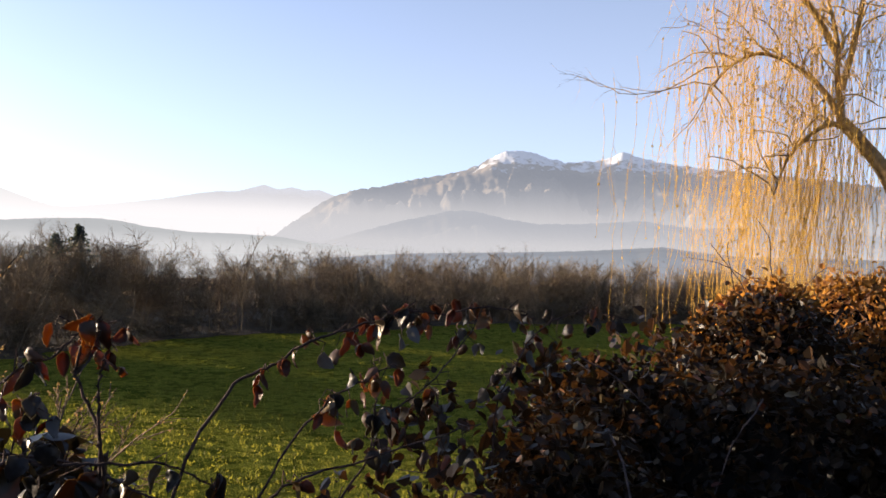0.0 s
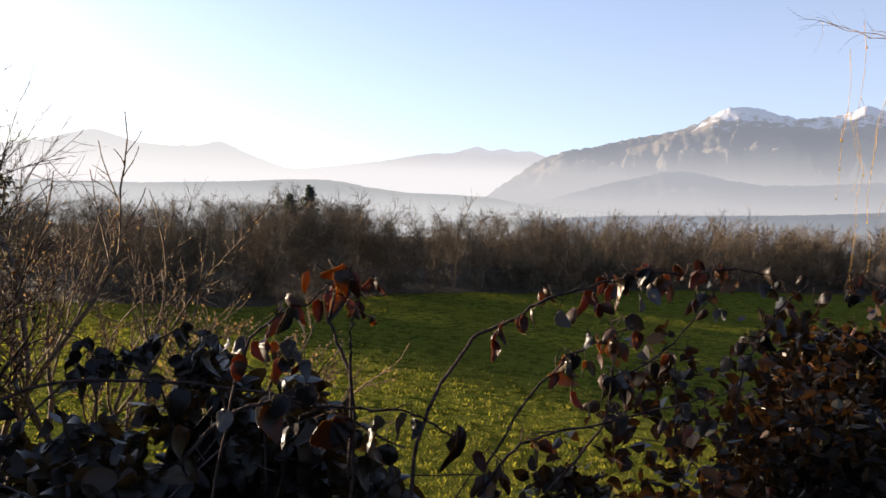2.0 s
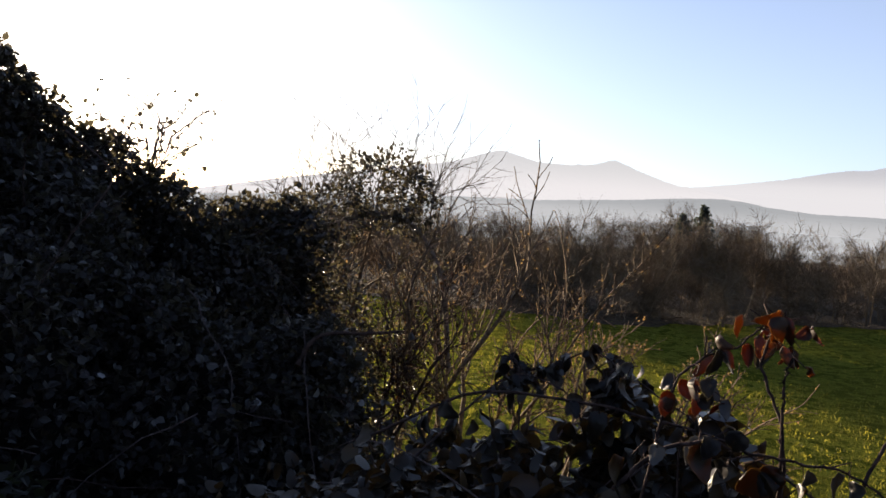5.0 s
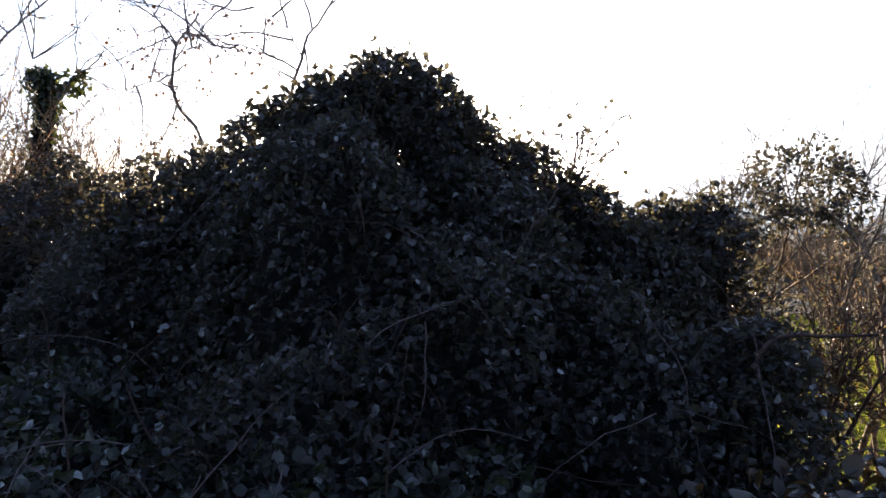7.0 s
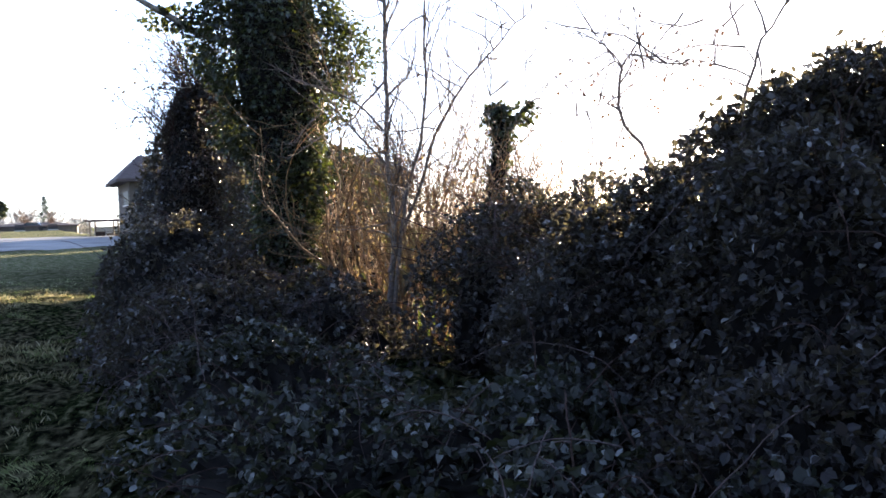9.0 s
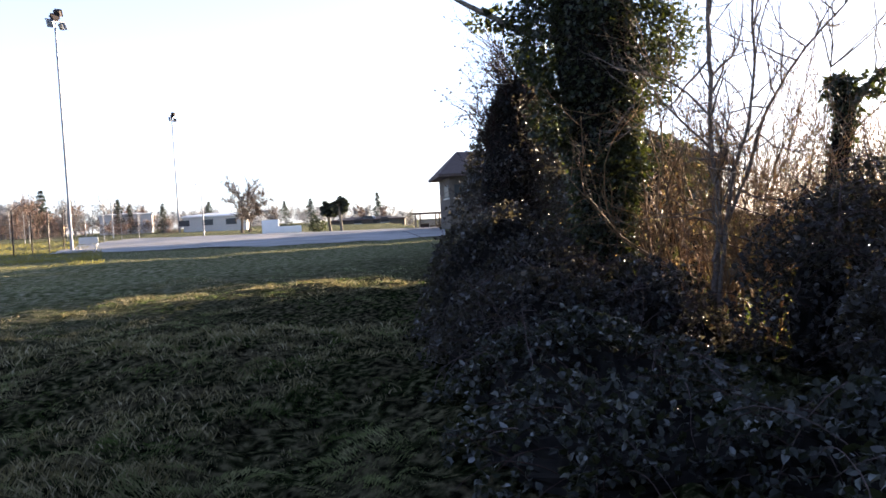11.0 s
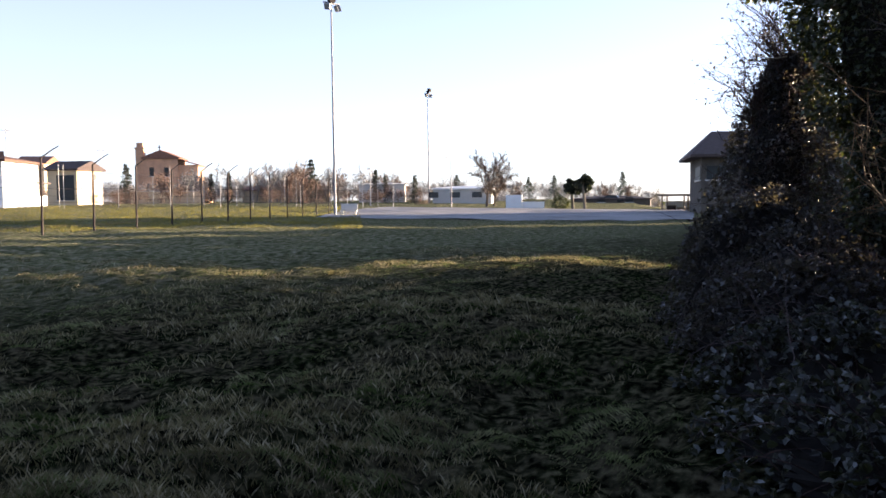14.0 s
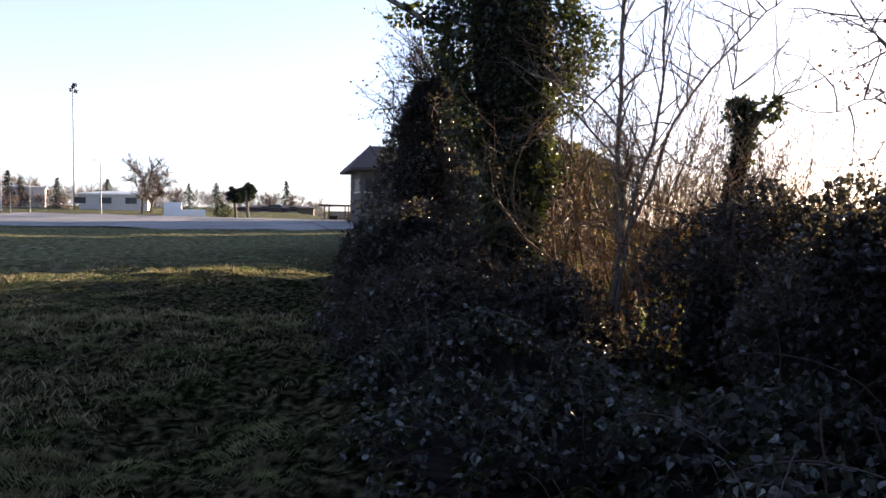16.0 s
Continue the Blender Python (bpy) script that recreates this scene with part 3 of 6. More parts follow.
az_, r_ = np.meshgrid(np.linspace(-44, 70, 150), np.linspace(0, 1, 12), indexing="ij")
rr_ = wood_front(az_) - 2.5 + 420 * r_**1.5 + rng.normal(0, 0.6, az_.shape)
x_, y_ = -0.3 - rr_ * np.sin(np.radians(az_)), -0.4 + rr_ * np.cos(np.radians(az_))
i_, j_ = np.meshgrid(np.arange(149), np.arange(11), indexing="ij")
a_, b_, c_, d_ = i_ * 12 + j_, (i_ + 1) * 12 + j_, (i_ + 1) * 12 + j_ + 1, i_ * 12 + j_ + 1
m = Mat("leaf litter", 0.95, 0.1)
m.color(m.ramp(m.noise(1.5, 6), [(0.3, (0.03, 0.022, 0.014)), (0.7, (0.09, 0.065, 0.04))]))
m.bump(m.noise(4, 5), 1.0, 0.4)
tagged(new("wood_floor", mesh_of("wood_floor", np.stack([x_, y_, ground_z(x_, y_) + 0.05 + 0.5 * np.clip(r_ * 8, 0, 1)], -1), np.concatenate([np.stack([a_, c_, b_], -1).reshape(-1, 3), np.stack([a_, d_, c_], -1).reshape(-1, 3)]), m.m)), "brown leaf litter under the bare wood", "ground", kind="structure")


def conifer(at, height, width, label, mat, layers=16):
    t = thing("conifer", at, label, "tree", "far conifers")
    p = Pile().tube([(at[0], at[1], at[2] - 0.2), (at[0], at[1], at[2] + height)], [0.02 * height, 0.01], 6)
    part("trunk", p.mesh("trunk", MAT["bark"]), t)
    p = Pile()
    for k in range(layers):
        f = k / (layers - 1)
        z = at[2] + height * (0.1 + 0.9 * f)
        for j in range(9):
            a = rng.uniform(0, 6.28)
            n = width * (1 - f) ** 0.85 * rng.uniform(0.65, 1.1) + 0.1
            d = np.array([math.cos(a), math.sin(a), -0.25])
            s = rng.uniform(0, 1, (15, 1))
            pos = np.array([at[0], at[1], z]) + d * n * s + rng.normal(0, 0.016 * height, (15, 3))
            leaves(p, pos, d + rng.normal(0, 0.8, (15, 3)), height * 0.04)
    part("crown", p.mesh("crown", mat), t, kind="stuff")
    return t


# needles lightened: distance haze is put into their colour
MAT["haze_needle"] = leafy("haze-paled conifer needles", [(0.0, (0.05, 0.065, 0.055)), (1.0, (0.09, 0.10, 0.08))], (0.1, 0.12, 0.06), 0.2, 0.8)
MAT["needle"] = leafy("conifer needles", [(0.0, (0.02, 0.03, 0.018)), (1.0, (0.05, 0.06, 0.035))], (0.08, 0.1, 0.04), 0.15, 0.7)
conifer(on_ground(26.2, 116), 9.8, 4.8, "dark conifer standing among the bare trees", MAT["haze_needle"])
conifer(on_ground(24.9, 118), 11.0, 4.8, "tall dark conifer standing among the bare trees", MAT["haze_needle"])


# ---- brambles and hedge ----
WAVES = rng.normal(0, 1, (18, 3)) * np.geomspace(4.0, 17.0, 18)[:, None] / 1.7
PHASES = rng.uniform(0, 6.28, 18)


def billow(p):
    """A lumpy field in space, about -1 to 1."""
    q = np.zeros(len(p))
    for w, f, a in zip(WAVES, PHASES, np.linspace(1.0, 0.55, 18)):
        q += a * np.sin(p @ w + f)
    return np.tanh(q / 3.0)


def heap_shell(x, y, base, top, r, d, inward, amp=0.09):
    """Points on one billowing dome along the unit directions d."""
    rr = r * (np.clip(1 - d[:, 2], 0, 1) ** 0.15 * 0.35 + 0.65)
    q = np.array([x, y, base]) + d * np.stack([rr, rr, np.full(len(d), top - base)], -1)
    n = billow(q)
    return q + d * (amp * n - inward)[:, None], n


def dome_points(domes, density, depth=0.35, clear=0.62, hole=(0.85, 0.45)):
    """Places in the outer layer of a heap of domes (x, y, top, radius), with the way out of it."""
    pts, out = [], []
    D = np.array(domes, float)
    base = ground_z(D[:, 0], D[:, 1]) - 0.05
    for i, (x, y, top, r) in enumerate(D):
        h = top - base[i]
        n = int(density * 2 * math.pi * r * (0.5 * r + 0.7 * h))
        d = rng.normal(0, 1, (n, 3))
        d /= np.linalg.norm(d, axis=1, keepdims=True)
        d[:, 2] = np.abs(d[:, 2])
        p, lump = heap_shell(x, y, base[i], top, r, d, np.abs(rng.normal(0, depth * 0.3, n)) - rng.exponential(0.02, n))
        keep = rng.random(n) < hole[0] + hole[1] * lump
        for j, (x2, y2, top2, r2) in enumerate(D):
            if j != i:
                q = (p - [x2, y2, base[j]]) / [r2, r2, top2 - base[j]]
                keep &= (q**2).sum(1) > clear
        keep &= p[:, 2] > ground_z(p[:, 0], p[:, 1])
        keep &= rng.random(n) < 0.78 + 0.4 * (p[:, 2] - base[i]) / h
        pts.append(p[keep])
        out.append((d * [1, 1, 0.8])[keep])
    return np.vstack(pts), np.vstack(out)


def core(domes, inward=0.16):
    """A near-black shell just under a heap's leaves, coloured for the shade inside."""
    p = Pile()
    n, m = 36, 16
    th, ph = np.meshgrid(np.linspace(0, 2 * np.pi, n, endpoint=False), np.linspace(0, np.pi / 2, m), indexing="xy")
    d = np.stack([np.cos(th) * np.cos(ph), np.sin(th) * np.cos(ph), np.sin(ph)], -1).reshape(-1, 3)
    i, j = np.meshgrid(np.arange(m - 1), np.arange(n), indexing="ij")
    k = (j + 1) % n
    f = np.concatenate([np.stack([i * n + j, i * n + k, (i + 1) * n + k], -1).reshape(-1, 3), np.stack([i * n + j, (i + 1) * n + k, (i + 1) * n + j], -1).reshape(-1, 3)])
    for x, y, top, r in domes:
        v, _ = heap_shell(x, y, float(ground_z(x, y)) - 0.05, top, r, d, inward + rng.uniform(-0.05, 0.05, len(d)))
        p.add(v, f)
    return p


def arching_canes(domes, number, long=(0.5, 1.3), up=0.5):
    """Loose canes that stand out of a heap and bow over."""
    p = Pile()
    pts, out = dome_points(domes, 60, 0.1)
    for i in rng.choice(len(pts), min(number, len(pts)), replace=False):
        d = out[i] + [0, 0, up] + rng.normal(0, 0.35, 3)
        line = limb(pts[i] - 0.25 * out[i], d, rng.uniform(*long), 0.14, -0.16, 8)
        p.tube(line, np.linspace(0.0042, 0.0015, len(line)), 4)
    return p


def draped_canes(domes, number, long=(0.4, 1.1)):
    """Canes that trail down over the face of a heap."""
    p = Pile()
    pts, out = dome_points(domes, 40, 0.05)
    for i in rng.choice(len(pts), min(number, len(pts)), replace=False):
        o = out[i] / np.linalg.norm(out[i])
        d = np.cross(o, rng.normal(0, 1, 3)) + [0, 0, -0.3]
        line = limb(pts[i] + 0.03 * o, d + 0.12 * o, rng.uniform(*long), 0.13, -0.13, 9)
        p.tube(line, np.linspace(0.0035, 0.0015, len(line)), 4)
    return p


def bramble(name, label, domes, mat, density=1000, size=0.055, canes=40, long=(0.4, 1.0), shape="mass", category="bush", up=0.5, depth=0.30, middle=0.15, hole=(0.85, 0.45), trio=False, flip=0.6):
    x, y, top, r = domes[0]
    t = thing(name, (x, y, float(ground_z(x, y))), label, category)
    pts, out = dome_points(domes, density, depth, hole=hole)
    p = Pile()
    tip = out * 0.55 + rng.normal(0, 0.6, out.shape) + [0, 0, -0.4]
    if trio:                     # three leaflets to a leaf
        side = np.cross(tip, rng.normal(0, 1, tip.shape))
        side *= 1.1 * np.linalg.norm(tip, axis=1, keepdims=True) / (np.linalg.norm(side, axis=1, keepdims=True) + 1e-9)
        third = rng.random((len(pts), 1)) < 0.8
        pts, tip = np.vstack([pts, pts, pts]), np.vstack([tip, 0.5 * tip + side, np.where(third, 0.5 * tip - side, tip + 0.5 * side)])
    leaves(p, pts, tip, size * rng.uniform(0.5, 1.3, len(pts)), shape, flip)
    part("foliage", p.mesh("foliage", mat), t, kind="stuff")
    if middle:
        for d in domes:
            part("shade_core", core([d], middle + 0.22 * float(ease((d[2] - 1.7) / 0.4))).mesh("shade_core", MAT["shade_core"]), t, "shell coloured near-black for the shade among dead canes")
    if canes:
        part("trailing_cane_mass", draped_canes(domes, canes // 2).mesh("trailing_cane_mass", MAT["palecane"]), t, "pale trailing canes", "stuff")
        part("cane_mass", arching_canes(domes, canes, long, up).mesh("cane_mass", MAT["cane"]), t, "bare thorny canes", "stuff")
    return t


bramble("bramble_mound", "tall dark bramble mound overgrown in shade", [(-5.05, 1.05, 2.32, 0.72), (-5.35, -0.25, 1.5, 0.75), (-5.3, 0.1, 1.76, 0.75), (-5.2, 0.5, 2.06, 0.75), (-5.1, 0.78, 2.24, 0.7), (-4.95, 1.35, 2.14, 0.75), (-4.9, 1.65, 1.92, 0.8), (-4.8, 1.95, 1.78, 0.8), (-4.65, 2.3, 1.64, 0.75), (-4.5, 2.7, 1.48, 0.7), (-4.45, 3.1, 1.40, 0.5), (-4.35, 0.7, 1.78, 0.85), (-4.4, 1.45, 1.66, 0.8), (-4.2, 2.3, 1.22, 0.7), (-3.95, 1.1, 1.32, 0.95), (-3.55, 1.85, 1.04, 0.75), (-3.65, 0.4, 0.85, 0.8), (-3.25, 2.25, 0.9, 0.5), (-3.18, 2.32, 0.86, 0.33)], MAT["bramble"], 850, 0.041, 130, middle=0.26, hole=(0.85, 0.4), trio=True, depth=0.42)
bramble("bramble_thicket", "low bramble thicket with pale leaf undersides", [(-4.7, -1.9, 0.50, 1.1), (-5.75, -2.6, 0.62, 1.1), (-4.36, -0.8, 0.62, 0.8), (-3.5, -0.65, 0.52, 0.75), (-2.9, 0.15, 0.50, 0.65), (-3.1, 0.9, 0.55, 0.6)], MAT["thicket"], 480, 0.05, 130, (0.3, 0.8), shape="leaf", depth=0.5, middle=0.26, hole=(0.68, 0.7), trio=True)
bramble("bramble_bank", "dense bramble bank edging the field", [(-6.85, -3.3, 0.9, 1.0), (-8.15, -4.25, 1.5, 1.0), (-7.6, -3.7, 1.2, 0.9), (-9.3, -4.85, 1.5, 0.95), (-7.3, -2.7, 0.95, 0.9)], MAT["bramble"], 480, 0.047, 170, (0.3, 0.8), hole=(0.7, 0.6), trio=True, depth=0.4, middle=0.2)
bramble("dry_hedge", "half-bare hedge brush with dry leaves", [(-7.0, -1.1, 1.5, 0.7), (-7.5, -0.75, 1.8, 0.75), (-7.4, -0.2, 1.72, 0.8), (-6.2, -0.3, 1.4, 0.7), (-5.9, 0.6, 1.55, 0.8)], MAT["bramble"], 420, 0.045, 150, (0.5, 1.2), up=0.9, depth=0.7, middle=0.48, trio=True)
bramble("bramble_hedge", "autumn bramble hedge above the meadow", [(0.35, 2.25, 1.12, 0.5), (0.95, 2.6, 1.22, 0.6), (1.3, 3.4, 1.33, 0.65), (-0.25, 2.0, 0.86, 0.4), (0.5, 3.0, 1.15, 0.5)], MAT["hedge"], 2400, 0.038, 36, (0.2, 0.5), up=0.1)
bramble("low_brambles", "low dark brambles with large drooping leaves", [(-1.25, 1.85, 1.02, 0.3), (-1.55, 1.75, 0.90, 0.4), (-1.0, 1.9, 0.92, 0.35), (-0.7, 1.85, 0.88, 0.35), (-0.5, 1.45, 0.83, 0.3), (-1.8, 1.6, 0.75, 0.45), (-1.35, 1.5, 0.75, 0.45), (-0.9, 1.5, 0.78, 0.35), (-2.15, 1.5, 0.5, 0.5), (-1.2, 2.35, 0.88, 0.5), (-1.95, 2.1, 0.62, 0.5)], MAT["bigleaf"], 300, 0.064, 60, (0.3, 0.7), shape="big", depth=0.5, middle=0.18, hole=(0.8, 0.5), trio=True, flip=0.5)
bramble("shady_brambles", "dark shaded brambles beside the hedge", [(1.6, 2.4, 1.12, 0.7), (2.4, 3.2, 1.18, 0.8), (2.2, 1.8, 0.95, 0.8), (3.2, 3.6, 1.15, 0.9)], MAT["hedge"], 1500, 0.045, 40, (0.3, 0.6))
bramble("orange_bush", "bush of russet leaves lit by low sun", [(1.75, 4.5, 1.38, 0.7), (2.6, 5.1, 1.42, 0.9), (3.6, 5.8, 1.3, 1.0)], MAT["russet"], 1600, 0.045, 60, (0.4, 0.8))
bramble("bramble_sprays", "loose bramble sprays over the hedge top", [(-0.02, 2.12, 1.22, 0.42), (0.32, 2.5, 1.27, 0.45), (0.7, 2.9, 1.33, 0.5)], MAT["hedge"], 700, 0.045, 8, (0.2, 0.4), depth=0.8, middle=0)


# ---- single canes over the hedge ----
def leaf_mesh(name, mat, size, curl, droop):
    """A rounded, toothed leaf, folded along its rib, curled and drooping, with some thickness."""
    rows, cols = 10, 5
    t, c = np.meshgrid(np.linspace(0, 1, rows), np.linspace(-1, 1, cols), indexing="ij")
    w = 0.40 * np.sin(np.pi * t**0.72) ** 0.62 * (1 + 0.05 * np.cos(np.pi * np.arange(rows)))[:, None]
    x = w * c * (1 - 0.15 * curl * c**2)
    z = 0.30 * w * np.abs(c) - curl * 0.5 * w * c**2 - droop * (t - 0.2) ** 2 + 0.035 * np.sin(9 * t + 4 * c)
    v = np.stack([x, t - 0.06 * np.abs(c), z], -1).reshape(-1, 3) * size
    i, j = np.meshgrid(np.arange(rows - 1), np.arange(cols - 1), indexing="ij")
    a = (i * cols + j).ravel()
    f = np.vstack([np.stack([a, a + 1, a + cols + 1], -1), np.stack([a, a + cols + 1, a + cols], -1)])
    p = Pile()
    p.add(np.vstack([v, v - [0, 0, 0.0007]]), np.vstack([f, f[:, ::-1] + len(v)]))
    p.round = True
    return p.mesh(name, mat)


CANE_LEAVES = [leaf_mesh("leaf", MAT[k], s, c, d) for k, s, c, d in (("red", 0.040, 0.9, 0.5), ("autumn", 0.043, 0.2, 0.9), ("bramble", 0.046, 0.1, 0.3), ("red", 0.044, 1.6, 0.8), ("autumn", 0.036, 1.8, 0.2), ("bigleaf", 0.066, 0.3, 0.9))]


def bramble_cane(line, radius, label, number, tone=(0, 1, 2, 3, 4), start=0.25, mat="cane"):
    """A thorny cane with single leaves hung along it on stalks."""
    radius = radius * 0.7
    pts = spline(line, 8)
    pts = pts + np.cumsum(rng.normal(0, 0.0022, pts.shape), 0)
    t = thing("bramble_cane", tuple(pts[0]), label, "cane", "canes over the hedge")
    p = Pile().tube(pts, np.linspace(radius, radius * 0.5, len(pts)), 6)
    for _ in range(len(pts) * 2):
        i = rng.integers(1, len(pts) - 1)
        d = rng.normal(0, 1, 3)
        d /= np.linalg.norm(d)
        p.tube([pts[i], pts[i] + d * radius * 2.4], [radius * 0.45, 0.0003], 3)
    stalks = Pile()
    spots = []
    for k in range(number):
        i = int((start + (1 - start) * rng.random()) * (len(pts) - 1))
        d = rng.normal(0, 0.6, 3) + [0, 0, 0.2]
        a = pts[i]
        b = a + d / np.linalg.norm(d) * rng.uniform(0.02, 0.05)
        c = b + [rng.normal(0, 0.012), rng.normal(0, 0.012), -rng.uniform(0.005, 0.03)]
        stalks.tube([a, b, c], [0.0016, 0.0013, 0.001], 3)
        for _ in range(rng.integers(1, 3)):
            spots.append(c + rng.normal(0, 0.006, 3))
    part("stem", p.mesh("stem", MAT[mat]), t)
    part("leaf_stalk", stalks.mesh("leaf_stalk", MAT[mat]), t, kind="stuff")
    for c in spots:
        ob = new("leaf", CANE_LEAVES[tone[rng.integers(len(tone))]])
        ob.parent = t
        ob.matrix_parent_inverse = Matrix.Translation(-t.location)
        ob.matrix_basis = Matrix.LocRotScale(Vector(c), Euler((rng.uniform(-2.0, -0.6), rng.normal(0, 0.5), rng.uniform(0, 6.28))), Vector((rng.uniform(0.75, 1.05), rng.uniform(0.75, 1.15), rng.uniform(0.7, 1.5))))
    return t


bramble_cane([(-0.51, 1.41, 0.75), (-0.51, 1.41, 1.05), (-0.46, 1.56, 1.21), (-0.40, 1.63, 1.26), (-0.33, 1.69, 1.31), (-0.24, 1.74, 1.33), (-0.15, 1.89, 1.355), (-0.05, 1.99, 1.35), (0.05, 2.09, 1.37), (0.18, 2.2, 1.33)], 0.0055, "arching bramble cane hung with withered russet leaves", 36, start=0.3)
bramble_cane([(-0.60, 1.33, 0.8), (-0.60, 1.33, 1.11), (-0.61, 1.32, 1.18), (-0.63, 1.31, 1.26), (-0.62, 1.30, 1.32), (-0.61, 1.29, 1.35)], 0.005, "upright bare bramble stem with dry tip", 4, (1, 4), 0.8)
bramble_cane([(-0.60, 1.33, 1.0), (-0.60, 1.31, 1.2), (-0.60, 1.30, 1.26), (-0.59, 1.28, 1.32)], 0.0045, "upright bare bramble stem", 1, (1, 4), 0.8)
bramble_cane([(-0.80, 1.20, 0.9), (-0.78, 1.24, 1.19), (-0.76, 1.30, 1.27), (-0.73, 1.34, 1.29), (-0.70, 1.38, 1.31), (-0.66, 1.40, 1.33)], 0.004, "bramble cane with red and brown leaves", 16, (0, 3, 2, 0))
bramble_cane([(-0.30, 1.67, 0.9), (-0.21, 1.74, 1.04), (-0.20, 1.79, 1.13), (-0.19, 1.84, 1.19), (-0.21, 1.87, 1.25)], 0.004, "thin bramble cane with brown leaves", 12, start=0.3)
bramble_cane([(-0.42, 1.6, 0.95), (-0.35, 1.71, 1.10), (-0.28, 1.78, 1.18), (-0.22, 1.83, 1.21), (-0.15, 1.89, 1.24)], 0.004, "slanting bramble cane with dark leaves", 14, start=0.2)
bramble_cane([(-0.40, 1.46, 0.95), (-0.35, 1.51, 1.03), (-0.24, 1.63, 1.05), (-0.09, 1.79, 1.07), (0.06, 1.99, 1.07)], 0.0045, "low bramble cane across the hedge", 16, start=0.1)
bramble_cane([(-0.74, 1.02, 1.1), (-0.69, 1.11, 1.16), (-0.63, 1.20, 1.15), (-0.58, 1.28, 1.12), (-0.50, 1.37, 1.09), (-0.44, 1.44, 1.03)], 0.005, "dark low bramble cane", 14, (2, 5, 2), 0.0)
bramble_cane([(-0.20, 1.95, 1.0), (-0.17, 1.99, 1.09), (-0.07, 2.09, 1.16), (0.02, 2.29, 1.25), (0.06, 2.39, 1.33)], 0.004, "bramble cane with yellowing leaves", 24, (1, 2, 1, 3), 0.2)
bramble_cane([(0.1, 2.1, 0.95), (0.12, 2.12, 1.15), (0.2, 2.2, 1.3), (0.32, 2.3, 1.36), (0.5, 2.4, 1.34)], 0.004, "bowed bramble cane with olive leaves", 26, (1, 2, 1, 4), 0.2)
bramble_cane([(-2.0, 1.85, 0.6), (-1.92, 2.2, 0.85), (-1.83, 2.39, 0.92), (-1.68, 2.49, 1.0), (-1.46, 2.38, 0.96), (-1.1, 2.22, 0.88)], 0.006, "bowed bramble cane with large dark leaves", 40, (5, 5, 2), 0.1)
bramble_cane([(-1.75, 1.45, 0.85), (-1.5, 1.6, 1.0), (-1.2, 1.7, 1.02), (-0.9, 1.75, 1.0), (-0.62, 1.72, 0.93)], 0.007, "long dark bramble cane across the low brambles", 18, (5, 5, 2), 0.0)
bramble_cane([(-1.27, 1.8, 0.8), (-1.26, 1.82, 1.02), (-1.22, 1.83, 1.10), (-1.15, 1.84, 1.12)], 0.005, "short leafy bramble shoot", 12, (5, 5, 2), 0.4)
bramble_cane([(-1.5, 1.8, 0.7), (-1.52, 1.82, 0.98), (-1.56, 1.83, 1.05), (-1.62, 1.83, 1.06)], 0.004, "short drooping bramble shoot", 8, (5, 2), 0.4)
bramble_cane([(-0.95, 1.7, 0.8), (-0.93, 1.66, 1.0), (-0.88, 1.62, 1.14), (-0.83, 1.58, 1.2)], 0.004, "thin bramble shoot with hanging leaves", 9, (2, 1, 0), 0.5)
bramble_cane([(-3.23, -0.49, 0.25), (-3.33, -0.51, 0.62), (-3.43, -0.52, 0.75)], 0.008, "bare upright bramble stump", 1, (2,), 0.8)
bramble_cane([(-3.68, -0.12, 0.25), (-3.77, -0.28, 0.55), (-3.82, -0.35, 0.69)], 0.009, "bare slanting bramble stem", 2, (2,), 0.8)
bramble_cane([(-4.33, -0.63, 0.4), (-4.33, -0.64, 0.81), (-4.33, -0.70, 1.0)], 0.007, "bare upright cane tip", 1, (2,), 0.8)
bramble_cane([(-3.55, 0.0, 0.3), (-3.58, 0.0, 0.49), (-3.67, 0.05, 0.6)], 0.008, "short broken stem among the brambles", 1, (2,), 0.8)
bramble_cane([(-3.82, 1.40, 1.70), (-3.62, 1.53, 1.51), (-3.55, 1.33, 1.25), (-3.42, 1.14, 1.0)], 0.007, "pale bare cane over the mound", 2, (2,), 0.5)
bramble_cane([(-2.95, 2.1, 0.75), (-2.91, 2.19, 0.88), (-2.78, 2.35, 0.90), (-2.66, 2.46, 0.92)], 0.016, "cut branch end sticking out of the mound", 1, (2,), 0.8)


